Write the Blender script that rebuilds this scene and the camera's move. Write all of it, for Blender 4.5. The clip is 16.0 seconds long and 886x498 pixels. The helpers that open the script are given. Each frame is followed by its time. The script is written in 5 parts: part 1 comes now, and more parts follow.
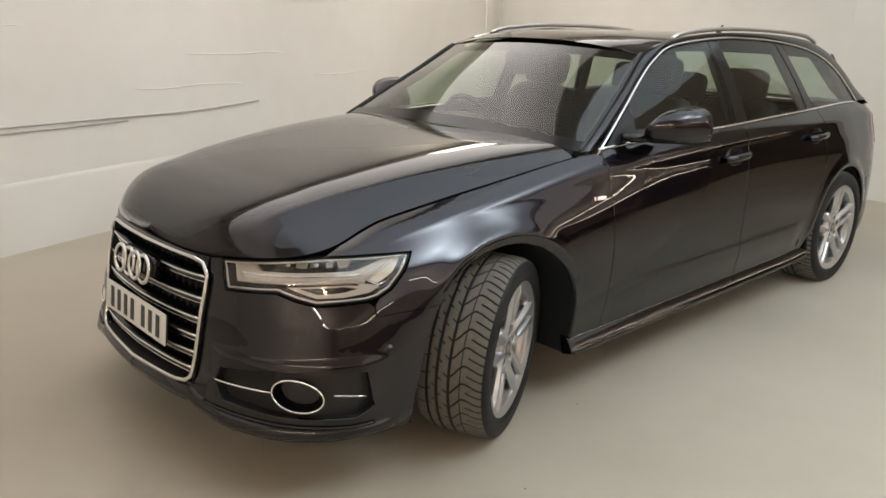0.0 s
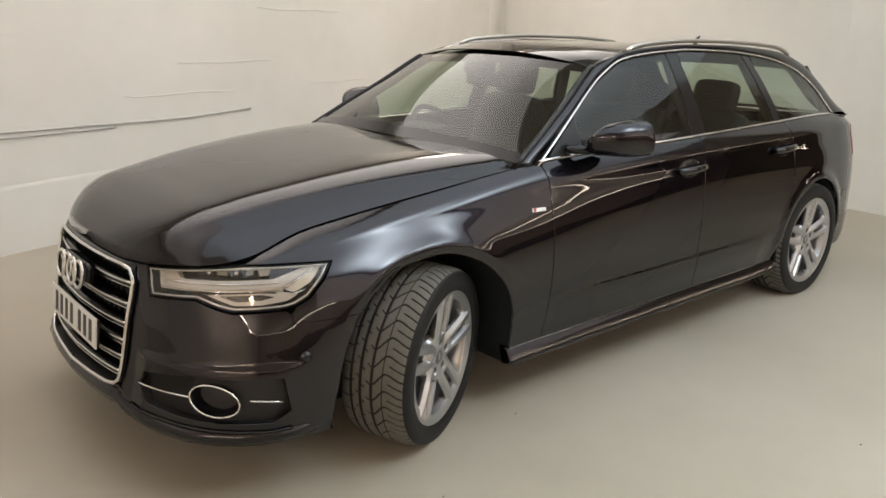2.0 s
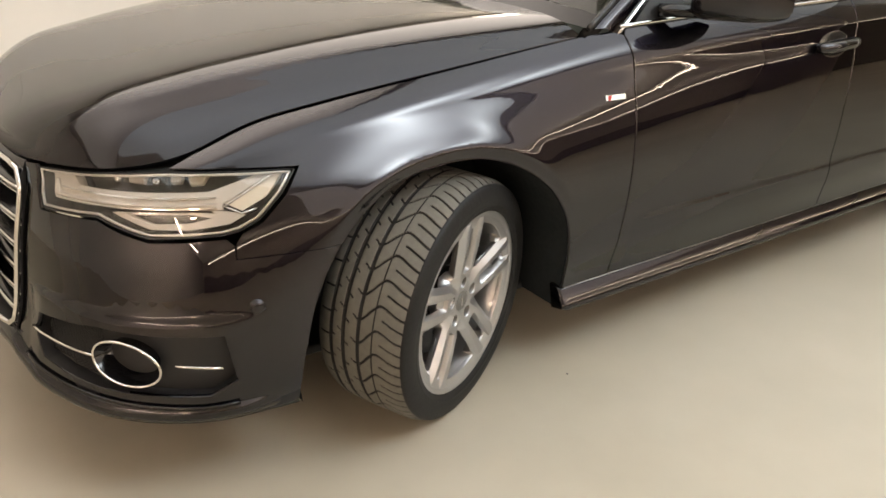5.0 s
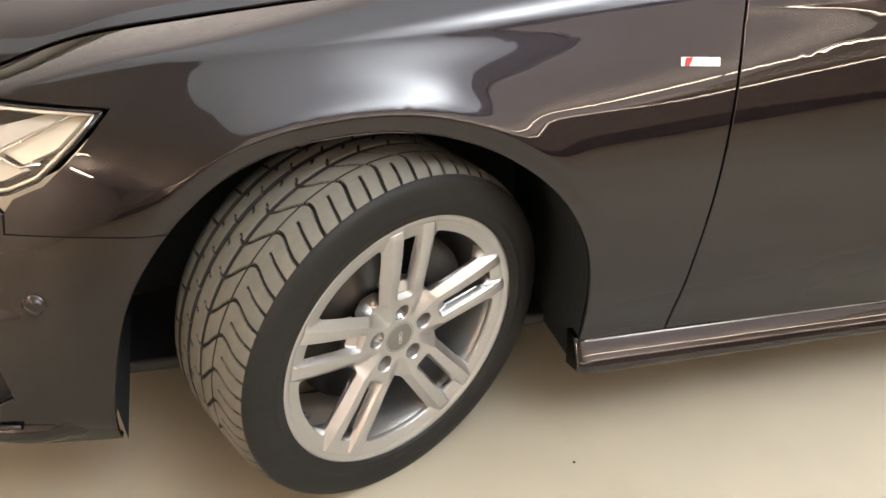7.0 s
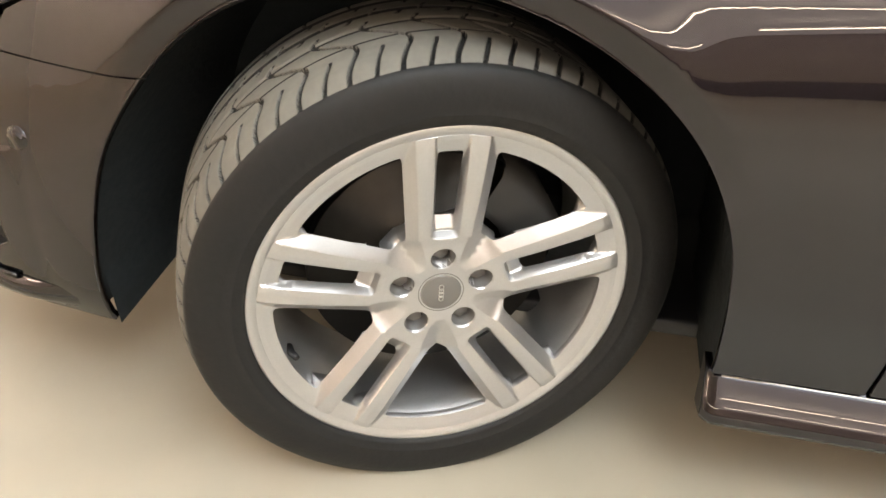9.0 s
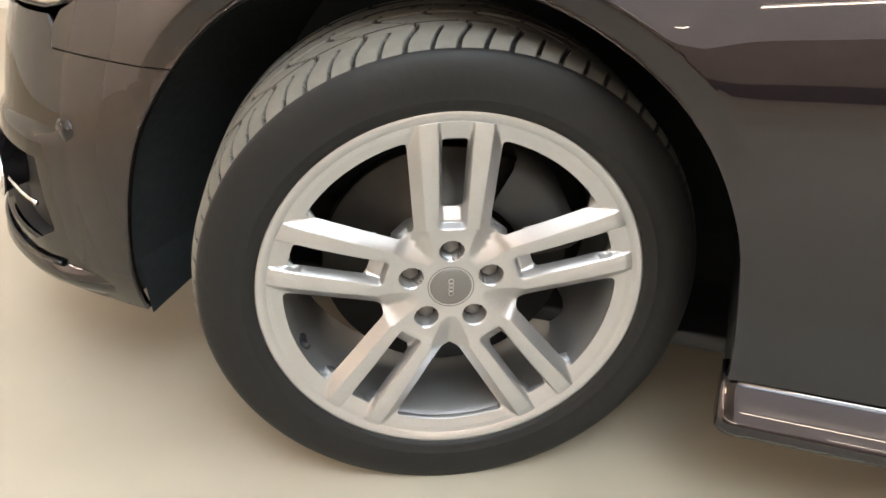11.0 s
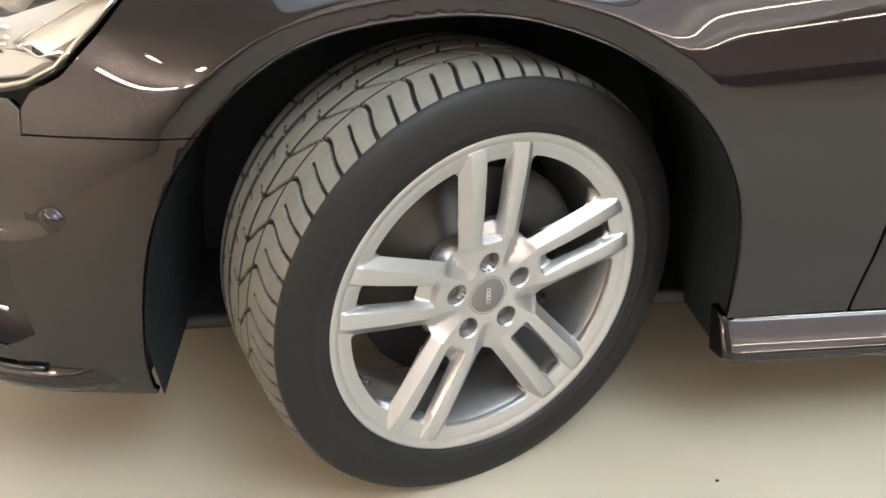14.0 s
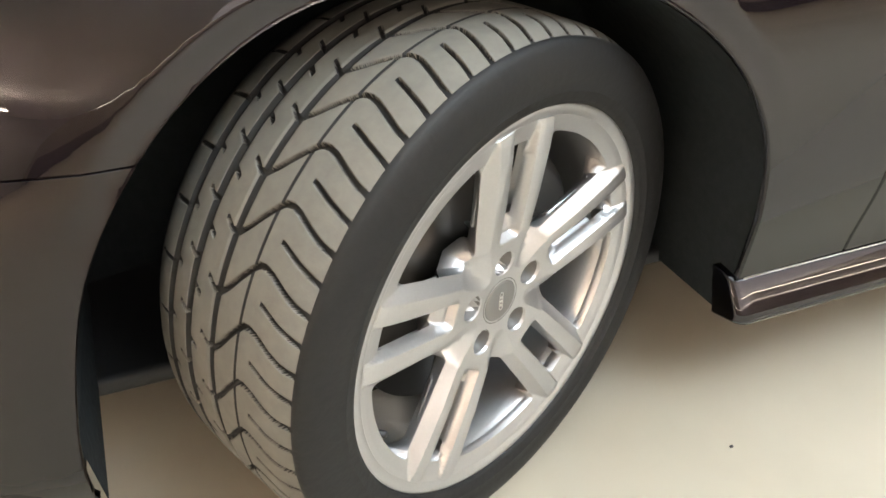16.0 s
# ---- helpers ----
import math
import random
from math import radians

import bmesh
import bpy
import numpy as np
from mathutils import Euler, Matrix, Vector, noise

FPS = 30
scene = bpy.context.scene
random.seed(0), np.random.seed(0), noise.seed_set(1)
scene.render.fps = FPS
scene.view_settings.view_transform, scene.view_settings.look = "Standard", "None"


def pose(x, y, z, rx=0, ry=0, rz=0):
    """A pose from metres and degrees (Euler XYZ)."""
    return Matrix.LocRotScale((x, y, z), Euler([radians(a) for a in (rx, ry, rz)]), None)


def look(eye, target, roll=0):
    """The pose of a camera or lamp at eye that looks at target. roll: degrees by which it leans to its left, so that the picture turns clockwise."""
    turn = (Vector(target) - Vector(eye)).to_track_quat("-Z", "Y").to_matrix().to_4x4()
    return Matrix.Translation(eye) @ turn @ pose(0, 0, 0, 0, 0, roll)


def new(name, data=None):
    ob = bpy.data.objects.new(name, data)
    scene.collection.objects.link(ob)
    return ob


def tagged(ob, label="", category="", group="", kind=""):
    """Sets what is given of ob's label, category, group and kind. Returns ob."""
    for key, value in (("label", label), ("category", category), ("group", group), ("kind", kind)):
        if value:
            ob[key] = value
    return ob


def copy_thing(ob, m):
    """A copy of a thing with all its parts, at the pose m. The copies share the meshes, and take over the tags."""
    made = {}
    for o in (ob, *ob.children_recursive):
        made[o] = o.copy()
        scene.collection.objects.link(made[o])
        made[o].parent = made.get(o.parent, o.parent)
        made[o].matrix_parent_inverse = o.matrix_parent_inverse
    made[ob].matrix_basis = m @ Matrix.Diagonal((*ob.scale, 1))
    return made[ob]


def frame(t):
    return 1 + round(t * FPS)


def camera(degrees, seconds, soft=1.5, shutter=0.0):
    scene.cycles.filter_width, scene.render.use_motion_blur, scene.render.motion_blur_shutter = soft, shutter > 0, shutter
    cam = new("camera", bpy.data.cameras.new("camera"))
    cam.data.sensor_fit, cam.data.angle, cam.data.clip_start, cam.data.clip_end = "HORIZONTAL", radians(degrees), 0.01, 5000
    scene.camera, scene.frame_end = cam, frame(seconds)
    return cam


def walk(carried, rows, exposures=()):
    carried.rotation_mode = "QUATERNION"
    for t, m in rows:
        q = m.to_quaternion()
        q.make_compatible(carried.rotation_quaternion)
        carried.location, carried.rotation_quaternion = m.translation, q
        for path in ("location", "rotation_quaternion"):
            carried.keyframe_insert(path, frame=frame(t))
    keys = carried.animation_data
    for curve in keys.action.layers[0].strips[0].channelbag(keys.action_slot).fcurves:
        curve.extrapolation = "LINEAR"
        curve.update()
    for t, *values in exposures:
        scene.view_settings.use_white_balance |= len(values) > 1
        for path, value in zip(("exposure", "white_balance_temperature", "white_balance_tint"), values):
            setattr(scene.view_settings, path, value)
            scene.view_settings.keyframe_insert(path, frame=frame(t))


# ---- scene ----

cam = camera(58.6, 16.0, soft=1.6)
PATH = [
    (0, (-2.054, -2.731, 1.512), (-0.748, -1.322, 0.955), 1.1),
    (0.5, (-1.934, -2.842, 1.529), (-0.647, -1.416, 0.97), 1.2),
    (1, (-1.848, -2.94, 1.539), (-0.576, -1.499, 0.986), 1.3),
    (1.5, (-1.817, -2.981, 1.543), (-0.553, -1.53, 0.998), 1.3),
    (2, (-1.808, -2.997, 1.545), (-0.554, -1.538, 1.001), 1.2),
    (2.5, (-1.793, -3.0, 1.539), (-0.554, -1.533, 0.979), 0.8),
    (3, (-1.768, -2.971, 1.513), (-0.548, -1.501, 0.921), 0.5),
    (3.5, (-1.672, -2.866, 1.466), (-0.479, -1.397, 0.818), 0.4),
    (4, (-1.532, -2.696, 1.427), (-0.371, -1.227, 0.722), 0.6),
    (4.2, (-1.462, -2.639, 1.413), (-0.32, -1.169, 0.683), 0.8),
    (6.5, (-0.494, -2.112, 1.24), (0.212, -0.497, 0.293), 2.4),
    (7, (-0.282, -2.056, 1.197), (0.228, -0.385, 0.223), 3.0),
    (7.5, (-0.117, -1.925, 1.151), (0.186, -0.244, 0.11), 4.4),
    (8, (-0.004, -1.775, 1.1), (0.08, -0.095, 0.019), 4.6),
    (8.5, (0.094, -1.753, 1.017), (-0.055, -0.074, -0.06), 3.4),
    (11, (0.29, -1.774, 0.875), (-0.278, -0.091, -0.044), 0.5),
    (11.5, (0.285, -1.771, 0.875), (-0.283, -0.094, -0.054), -0.2),
    (12, (0.243, -1.774, 0.869), (-0.279, -0.076, -0.05), -0.5),
    (12.5, (0.145, -1.733, 0.892), (-0.261, -0.011, -0.041), -0.9),
    (13, (0.037, -1.704, 0.9), (-0.217, 0.051, -0.024), -1.0),
    (13.5, (-0.022, -1.779, 0.921), (-0.103, -0.009, -0.006), -1.1),
    (14, (-0.123, -1.899, 0.923), (-0.02, -0.113, 0.027), -1.3),
    (14.5, (-0.219, -1.879, 0.926), (0.035, -0.121, 0.007), -1.7),
    (15, (-0.325, -1.794, 0.918), (0.08, -0.078, -0.025), -1.6),
    (15.5, (-0.368, -1.722, 0.935), (0.136, -0.061, -0.059), -1.2),
    (16, (-0.347, -1.616, 0.908), (0.247, -0.02, -0.141), -1.1),
]
EXPOSURES = [(0, -0.74, 7150, 14), (3.0, -0.74, 7300, 14), (4.2, -0.48, 7650, 15), (6.5, 0.07, 7950, 17), (8.5, 0.39, 7950, 16), (11.0, 0.28, 7400, 15), (13.0, 0.29, 7050, 12), (16.0, 0.52, 7200, 13)]
walk(cam, [(t, look(eye, target, roll)) for t, eye, target, roll in PATH], EXPOSURES)

# ---- light ----
world = bpy.data.worlds.new("world")
world.use_nodes = True
world.node_tree.nodes["Background"].inputs[0].default_value = (0.02, 0.02, 0.02, 1)
scene.world = world


# ---- materials ----
def material(name, colour, rough=0.5, metal=0.0, coat=0.0, spec=0.5):
    m = bpy.data.materials.new(name)
    m.use_nodes = True
    b = m.node_tree.nodes["Principled BSDF"]
    b.inputs["Base Color"].default_value = (*colour, 1)
    b.inputs["Roughness"].default_value, b.inputs["Metallic"].default_value = rough, metal
    b.inputs["Coat Weight"].default_value, b.inputs["Coat Roughness"].default_value = coat, 0.03
    b.inputs["Specular IOR Level"].default_value = spec
    return m


def node(m, kind, **values):
    n = m.node_tree.nodes.new(kind)
    for key, value in values.items():
        n.inputs[key].default_value = value
    return n


def link(m, a, b):
    m.node_tree.links.new(a, b)


def grain(m, scale, low, high, detail=4.0, bump=0.0, rough=None, wide=None):
    """Mottles the colour between two tones at one scale, and at a wider one; adds relief and uneven gloss."""
    b = m.node_tree.nodes["Principled BSDF"]
    where = node(m, "ShaderNodeTexCoord").outputs["Object"]
    fine = node(m, "ShaderNodeTexNoise", Scale=scale, Detail=detail)
    link(m, where, fine.inputs["Vector"])
    ramp = node(m, "ShaderNodeMix")
    ramp.data_type = "RGBA"
    ramp.inputs[6].default_value, ramp.inputs[7].default_value = (*low, 1), (*high, 1)
    link(m, fine.outputs[0], ramp.inputs[0])
    out = ramp.outputs[2]
    if wide:
        broad = node(m, "ShaderNodeTexNoise", Scale=wide[0], Detail=3.0)
        link(m, where, broad.inputs["Vector"])
        more = node(m, "ShaderNodeMix")
        more.data_type = "RGBA"
        more.blend_type = "MULTIPLY"
        spread = node(m, "ShaderNodeMapRange")
        spread.inputs[1].default_value, spread.inputs[2].default_value = 0.35, 0.65
        link(m, broad.outputs[0], spread.inputs[0])
        link(m, spread.outputs[0], more.inputs[0])
        link(m, out, more.inputs[6])
        more.inputs[7].default_value = (*wide[1], 1)
        out = more.outputs[2]
    link(m, out, b.inputs["Base Color"])
    if bump:
        n = node(m, "ShaderNodeBump", Strength=bump, Distance=0.01)
        link(m, fine.outputs[0], n.inputs["Height"])
        link(m, n.outputs[0], b.inputs["Normal"])
    if rough:
        r = node(m, "ShaderNodeMapRange")
        r.inputs[3].default_value, r.inputs[4].default_value = rough
        link(m, fine.outputs[0], r.inputs[0])
        link(m, r.outputs[0], b.inputs["Roughness"])
    return m


def glass(name, tint, gloss=0.0):
    m = bpy.data.materials.new(name)
    m.use_nodes = True
    nodes = m.node_tree.nodes
    nodes.remove(nodes["Principled BSDF"])
    clear, shine = node(m, "ShaderNodeBsdfTransparent", Color=(*tint, 1)), node(m, "ShaderNodeBsdfGlossy", Color=(1, 1, 1, 1), Roughness=0.02 + gloss)
    mix, facing = node(m, "ShaderNodeMixShader"), node(m, "ShaderNodeLayerWeight", Blend=0.5)
    # gloss that rises towards grazing, alike from both sides of the pane
    power, scale = node(m, "ShaderNodeMath"), node(m, "ShaderNodeMath")
    power.operation, scale.operation = "POWER", "MULTIPLY_ADD"
    power.inputs[1].default_value, scale.inputs[1].default_value, scale.inputs[2].default_value = 5.0, 0.8, 0.08
    link(m, facing.outputs["Facing"], power.inputs[0])
    link(m, power.outputs[0], scale.inputs[0])
    link(m, scale.outputs[0], mix.inputs[0])
    link(m, clear.outputs[0], mix.inputs[1])
    link(m, shine.outputs[0], mix.inputs[2])
    link(m, mix.outputs[0], nodes["Material Output"].inputs[0])
    return m


PAINT = material("dark_metallic_paint", (0.0118, 0.0099, 0.0142), 0.33, 1.0, 1.0)
PAINT.node_tree.nodes["Principled BSDF"].inputs["Coat Roughness"].default_value = 0.015
PAINT.node_tree.nodes["Principled BSDF"].inputs["Coat IOR"].default_value = 1.55
PAINT.node_tree.nodes["Principled BSDF"].inputs["Specular Tint"].default_value = (0.25, 0.25, 0.28, 1)
GLOSS_BLACK = material("gloss_black_trim", (0.006, 0.006, 0.007), 0.12)
BLACK = material("black_plastic", (0.012, 0.012, 0.013), 0.5)
LINER = grain(material("wheel_liner", (0.012, 0.015, 0.017), 0.85, spec=0.15), 60, (0.012, 0.0150, 0.0165), (0.022, 0.0265, 0.029), bump=0.2)
CHROME = material("chrome", (0.80, 0.79, 0.77), 0.10, 1.0)
SATIN = material("satin_aluminium", (0.62, 0.60, 0.57), 0.28, 1.0)
ALLOY = grain(material("painted_alloy", (0.47, 0.47, 0.475), 0.34, 0.84, 0.15), 300, (0.44, 0.44, 0.445), (0.50, 0.50, 0.505))
RUBBER = grain(material("tyre_rubber", (0.011, 0.011, 0.011), 0.56, spec=0.26), 90, (0.009, 0.009, 0.0095), (0.0135, 0.013, 0.0128), bump=0.08)
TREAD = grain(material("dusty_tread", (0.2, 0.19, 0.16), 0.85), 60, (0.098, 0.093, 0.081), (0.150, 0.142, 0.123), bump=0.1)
# clean groove rubber, darkened further to put in the grooves' shade
GROOVE_SHADE = material("shaded_groove_rubber", (0.010, 0.0095, 0.009), 0.85)
CAP_GREY = material("cap_grey", (0.15, 0.145, 0.138), 0.45, 0.2)
GREY_BOLT = material("bolt_grey", (0.15, 0.147, 0.142), 0.55, 0.2)
STEEL = grain(material("brake_steel", (0.12, 0.11, 0.10), 0.4, 0.9), 18, (0.02, 0.018, 0.016), (0.07, 0.063, 0.057))
IRON = material("cast_iron", (0.03, 0.028, 0.026), 0.6, 0.3)
WINDOW = glass("window_glass", (0.60, 0.68, 0.61))
SCREEN = glass("windscreen_glass", (0.60, 0.68, 0.61))
LENS = glass("lamp_lens", (0.93, 0.93, 0.93))
LEATHER = grain(material("black_leather", (0.011, 0.011, 0.011), 0.55), 120, (0.009, 0.009, 0.009), (0.014, 0.0135, 0.013), bump=0.15)
FABRIC = material("dark_headlining", (0.03, 0.03, 0.03), 0.9)
PLATE = material("plate_white", (0.78, 0.78, 0.75), 0.35)
INK = material("plate_black", (0.01, 0.01, 0.01), 0.4)
RED = material("badge_red", (0.45, 0.03, 0.03), 0.3)
FLOOR = grain(material("floor_paint", (0.42, 0.38, 0.31), 0.45), 7, (0.40, 0.358, 0.288), (0.46, 0.415, 0.338), 8.0, 0.02, (0.36, 0.55), (0.7, (0.86, 0.85, 0.83)))
WALL = grain(material("white_wall_paint", (0.78, 0.765, 0.72), 0.6), 5, (0.76, 0.745, 0.705), (0.82, 0.805, 0.765), 8.0, 0.05, (0.5, 0.7), (0.8, (0.93, 0.93, 0.92)))
BACK_WALL = grain(material("brown_wall_paint", (0.58, 0.50, 0.43), 0.6), 5, (0.54, 0.46, 0.39), (0.62, 0.54, 0.47), 8.0, 0.05, (0.5, 0.7), (0.8, (0.85, 0.84, 0.83)))
# unseen end wall: the hall's brown made far darker, for dark door reflections
END_WALL = grain(material("darkened_end_wall", (0.15, 0.125, 0.105), 0.6), 5, (0.13, 0.108, 0.09), (0.17, 0.142, 0.12), 8.0, 0.05, (0.5, 0.7), (0.8, (0.85, 0.84, 0.83)))
# for the dark band added at the foot of the hall wall
FOOT_BAND = grain(material("dark_foot_band", (0.09, 0.075, 0.065), 0.6), 5, (0.07, 0.058, 0.05), (0.11, 0.092, 0.08), 8.0, 0.05, (0.5, 0.7))
CEILING = grain(material("ceiling_paint", (0.8, 0.785, 0.75), 0.8), 4, (0.76, 0.745, 0.71), (0.84, 0.825, 0.79))
GREY_LINE = material("grey_cable", (0.42, 0.41, 0.39), 0.6)


# ---- mesh helpers ----
def part(name, bm, mat, parent=None, label=""):
    mesh = bpy.data.meshes.new(name)
    bm.to_mesh(mesh)
    bm.free()
    mesh.materials.append(mat)
    ob = new(name, mesh)
    ob.parent = parent
    return tagged(ob, label) if label else ob


def thing(name, label, category, group="", kind=""):
    return tagged(new(name), label, category, group, kind)


def smooth(bm, degrees=35):
    for f in bm.faces:
        f.smooth = True
    for e in bm.edges:
        e.smooth = len(e.link_faces) == 2 and e.calc_face_angle(0) < radians(degrees)
    return bm


def box(x0, x1, y0, y1, z0, z1, bevel=0.0, m=None):
    bm = bmesh.new()
    bmesh.ops.create_cube(bm, size=1, matrix=Matrix.Translation(((x0 + x1) / 2, (y0 + y1) / 2, (z0 + z1) / 2)) @ Matrix.Diagonal((x1 - x0, y1 - y0, z1 - z0, 1)))
    if bevel:
        bmesh.ops.bevel(bm, geom=bm.edges, offset=bevel, segments=3, affect="EDGES", profile=0.5)
        smooth(bm)
    if m:
        bm.transform(m)
    return bm


def sweep(points, radius, sides=8, closed=False, flat=1.0, up=(0, 0, 1)):
    """A tube along points; radius may differ from point to point; flat squeezes it along up."""
    bm, rings = bmesh.new(), []
    pts = [Vector(p) for p in points]
    n = len(pts)
    for i, p in enumerate(pts):
        a, b = (pts[i - 1] if i or closed else p), (pts[(i + 1) % n] if i < n - 1 or closed else p)
        t = (b - a).normalized()
        s = t.cross(Vector(up)).normalized()
        u = s.cross(t)
        r = radius[i] if isinstance(radius, (list, tuple)) else radius
        rings.append([bm.verts.new(p + s * math.cos(k * 2 * math.pi / sides) * r + u * math.sin(k * 2 * math.pi / sides) * r * flat) for k in range(sides)])
    for i in range(n if closed else n - 1):
        a, b = rings[i], rings[(i + 1) % n]
        for k in range(sides):
            bm.faces.new((a[k], a[(k + 1) % sides], b[(k + 1) % sides], b[k]))
    if not closed:
        bm.faces.new(rings[0][::-1])
        bm.faces.new(rings[-1])
    return smooth(bm, 50)


def lathe(profile, steps=96, closed=False):
    """Turns a profile of (radius, y) round the y axis."""
    bm, rings = bmesh.new(), []
    for k in range(steps):
        a = 2 * math.pi * k / steps
        rings.append([bm.verts.new((r * math.sin(a), y, r * math.cos(a))) for r, y in profile])
    n = len(profile)
    for k in range(steps):
        a, b = rings[k], rings[(k + 1) % steps]
        for i in range(n if closed else n - 1):
            j = (i + 1) % n
            bm.faces.new((a[i], b[i], b[j], a[j]))
    return smooth(bm, 35)


def grid(rows, away=(1.3, 0, 0.4)):
    """A smooth sheet through rows of points that faces away from a place."""
    bm = bmesh.new()
    vs = [[bm.verts.new(p) for p in row] for row in rows]
    for a, b in zip(vs, vs[1:]):
        for i in range(len(a) - 1):
            bm.faces.new((a[i], a[i + 1], b[i + 1], b[i]))
    bmesh.ops.recalc_face_normals(bm, faces=bm.faces)
    if sum(f.normal.dot(f.calc_center_median() - Vector(away)) * f.calc_area() for f in bm.faces) < 0:
        bmesh.ops.reverse_faces(bm, faces=bm.faces)
    return smooth(bm, 60)


def join(*bms):
    out = bmesh.new()
    for bm in bms:
        mesh = bpy.data.meshes.new("joined")
        bm.to_mesh(mesh)
        bm.free()
        out.from_mesh(mesh)
        bpy.data.meshes.remove(mesh)
    return out


def inside(poly, x, y):
    hit = False
    for (x0, y0), (x1, y1) in zip(poly, poly[1:] + poly[:1]):
        if (y0 > y) != (y1 > y) and x < (x1 - x0) * (y - y0) / (y1 - y0) + x0:
            hit = not hit
    return hit


def inside_all(poly, pts):
    """inside() for an array of points."""
    x, y = pts[:, 0], pts[:, 1]
    hit = np.zeros(len(pts), bool)
    for (x0, y0), (x1, y1) in zip(poly, poly[1:] + poly[:1]):
        if y0 != y1:
            hit ^= ((y0 > y) != (y1 > y)) & (x < (x1 - x0) * (y - y0) / (y1 - y0) + x0)
    return hit


def dense(poly, step, closed=True):
    out = []
    ends = zip(poly, poly[1:] + poly[:1]) if closed else zip(poly, poly[1:])
    for a, b in ends:
        n = max(1, int(math.hypot(b[0] - a[0], b[1] - a[1]) / step))
        out += [(a[0] + (b[0] - a[0]) * i / n, a[1] + (b[1] - a[1]) * i / n) for i in range(n)]
    return out if closed else out + [poly[-1]]


def panel(name, surface, outline, mat, parent, label="", holes=(), step=0.025, depth=0.012, extra=(), edge=0.015, flip=False, e=0.010):
    """A sheet cut to an outline on a surface(a, b) -> points (arrays), with true surface normals and its edges folded inwards by depth."""
    loops = [dense(list(o), edge) for o in (outline, *holes)]
    pts, cons = [], []
    for loop in loops:
        k = len(pts)
        pts += loop
        cons += [(k + i, k + (i + 1) % len(loop)) for i in range(len(loop))]
    rim = np.array(pts)
    (a0, b0), (a1, b1) = rim.min(0), rim.max(0)
    more = [(a, b) for i, a in enumerate(np.arange(a0 + step / 2, a1, step)) for b in np.arange(b0 + step / 2 * (1 + i % 2), b1, step)]
    if len(extra):
        # grid points stay clear of the finer points given
        near = np.array(extra)
        more = [p for p in more if ((near - p) ** 2).sum(1).min() > (.45 * step) ** 2]
    more += list(extra)
    if more:
        more = np.array(more)
        good = inside_all(loops[0], more)
        for h in loops[1:]:
            good &= ~inside_all(h, more)
        pts += [tuple(p) for p in more[good] if ((rim - p) ** 2).sum(1).min() > (0.35 * edge) ** 2]
    from mathutils import geometry
    out, _, tris, *_ = geometry.delaunay_2d_cdt([Vector(p) for p in pts], cons, [], 0, 1e-6)
    q = np.array([tuple(v) for v in out])
    centres = q[np.array([list(t) for t in tris])].mean(1)
    good = inside_all(loops[0], centres)
    for h in loops[1:]:
        good &= ~inside_all(h, centres)
    keep = [list(t) for t, g in zip(tris, good) if g]
    mid = surface(q[:, 0], q[:, 1])
    da, db = surface(q[:, 0] + e, q[:, 1]) - surface(q[:, 0] - e, q[:, 1]), surface(q[:, 0], q[:, 1] + e) - surface(q[:, 0], q[:, 1] - e)
    nor = np.cross(da, db)
    nor /= np.linalg.norm(nor, axis=1)[:, None] + 1e-12
    if flip:
        nor = -nor
    t0 = np.array(keep[len(keep) // 2])
    facing = np.cross(mid[t0[1]] - mid[t0[0]], mid[t0[2]] - mid[t0[0]]) @ nor[t0[0]]
    if facing < 0:
        keep = [t[::-1] for t in keep]
    verts, norms, faces = [tuple(v) for v in mid], [tuple(v) for v in nor], list(keep)
    count = {}
    for t in keep:
        for i in range(3):
            ab = (t[i], t[(i + 1) % 3])
            count[ab] = count.get(ab, 0) + 1
    for (a, b) in [ab for ab in count if (ab[1], ab[0]) not in count] if depth else ():
        side = np.cross(mid[b] - mid[a], nor[a])
        side /= np.linalg.norm(side) + 1e-12
        k = len(verts)
        # a small rolled edge, then the fold
        for i in (a, b):
            verts.append(tuple(mid[i]))
            norms.append(tuple((nor[i] + side) / 1.42))
            verts.append(tuple(mid[i] - nor[i] * depth + side * 0.0005))
            norms.append(tuple(side))
        faces.append([k, k + 1, k + 3, k + 2])
    mesh = bpy.data.meshes.new(name)
    mesh.from_pydata(verts, [], faces)
    mesh.update()
    mesh.polygons.foreach_set("use_smooth", [True] * len(mesh.polygons))
    mesh.normals_split_custom_set_from_vertices(norms)
    mesh.materials.append(mat)
    ob = new(name, mesh)
    ob.parent = parent
    return tagged(ob, label) if label else ob


def blob(x, y, z, sx, sy, sz, m=None, power=2.6):
    """A rounded cushion-like block with soft faces."""
    bm = bmesh.new()
    bmesh.ops.create_cube(bm, size=2)
    bmesh.ops.subdivide_edges(bm, edges=bm.edges, cuts=7, use_grid_fill=True)
    for v in bm.verts:
        n = (abs(v.co.x) ** (2 * power) + abs(v.co.y) ** (2 * power) + abs(v.co.z) ** (2 * power)) ** (1 / (2 * power))
        v.co = Vector((v.co.x * sx, v.co.y * sy, v.co.z * sz)) / n
    if m:
        bm.transform(m)
    bmesh.ops.translate(bm, verts=bm.verts, vec=(x, y, z))
    return smooth(bm, 80)

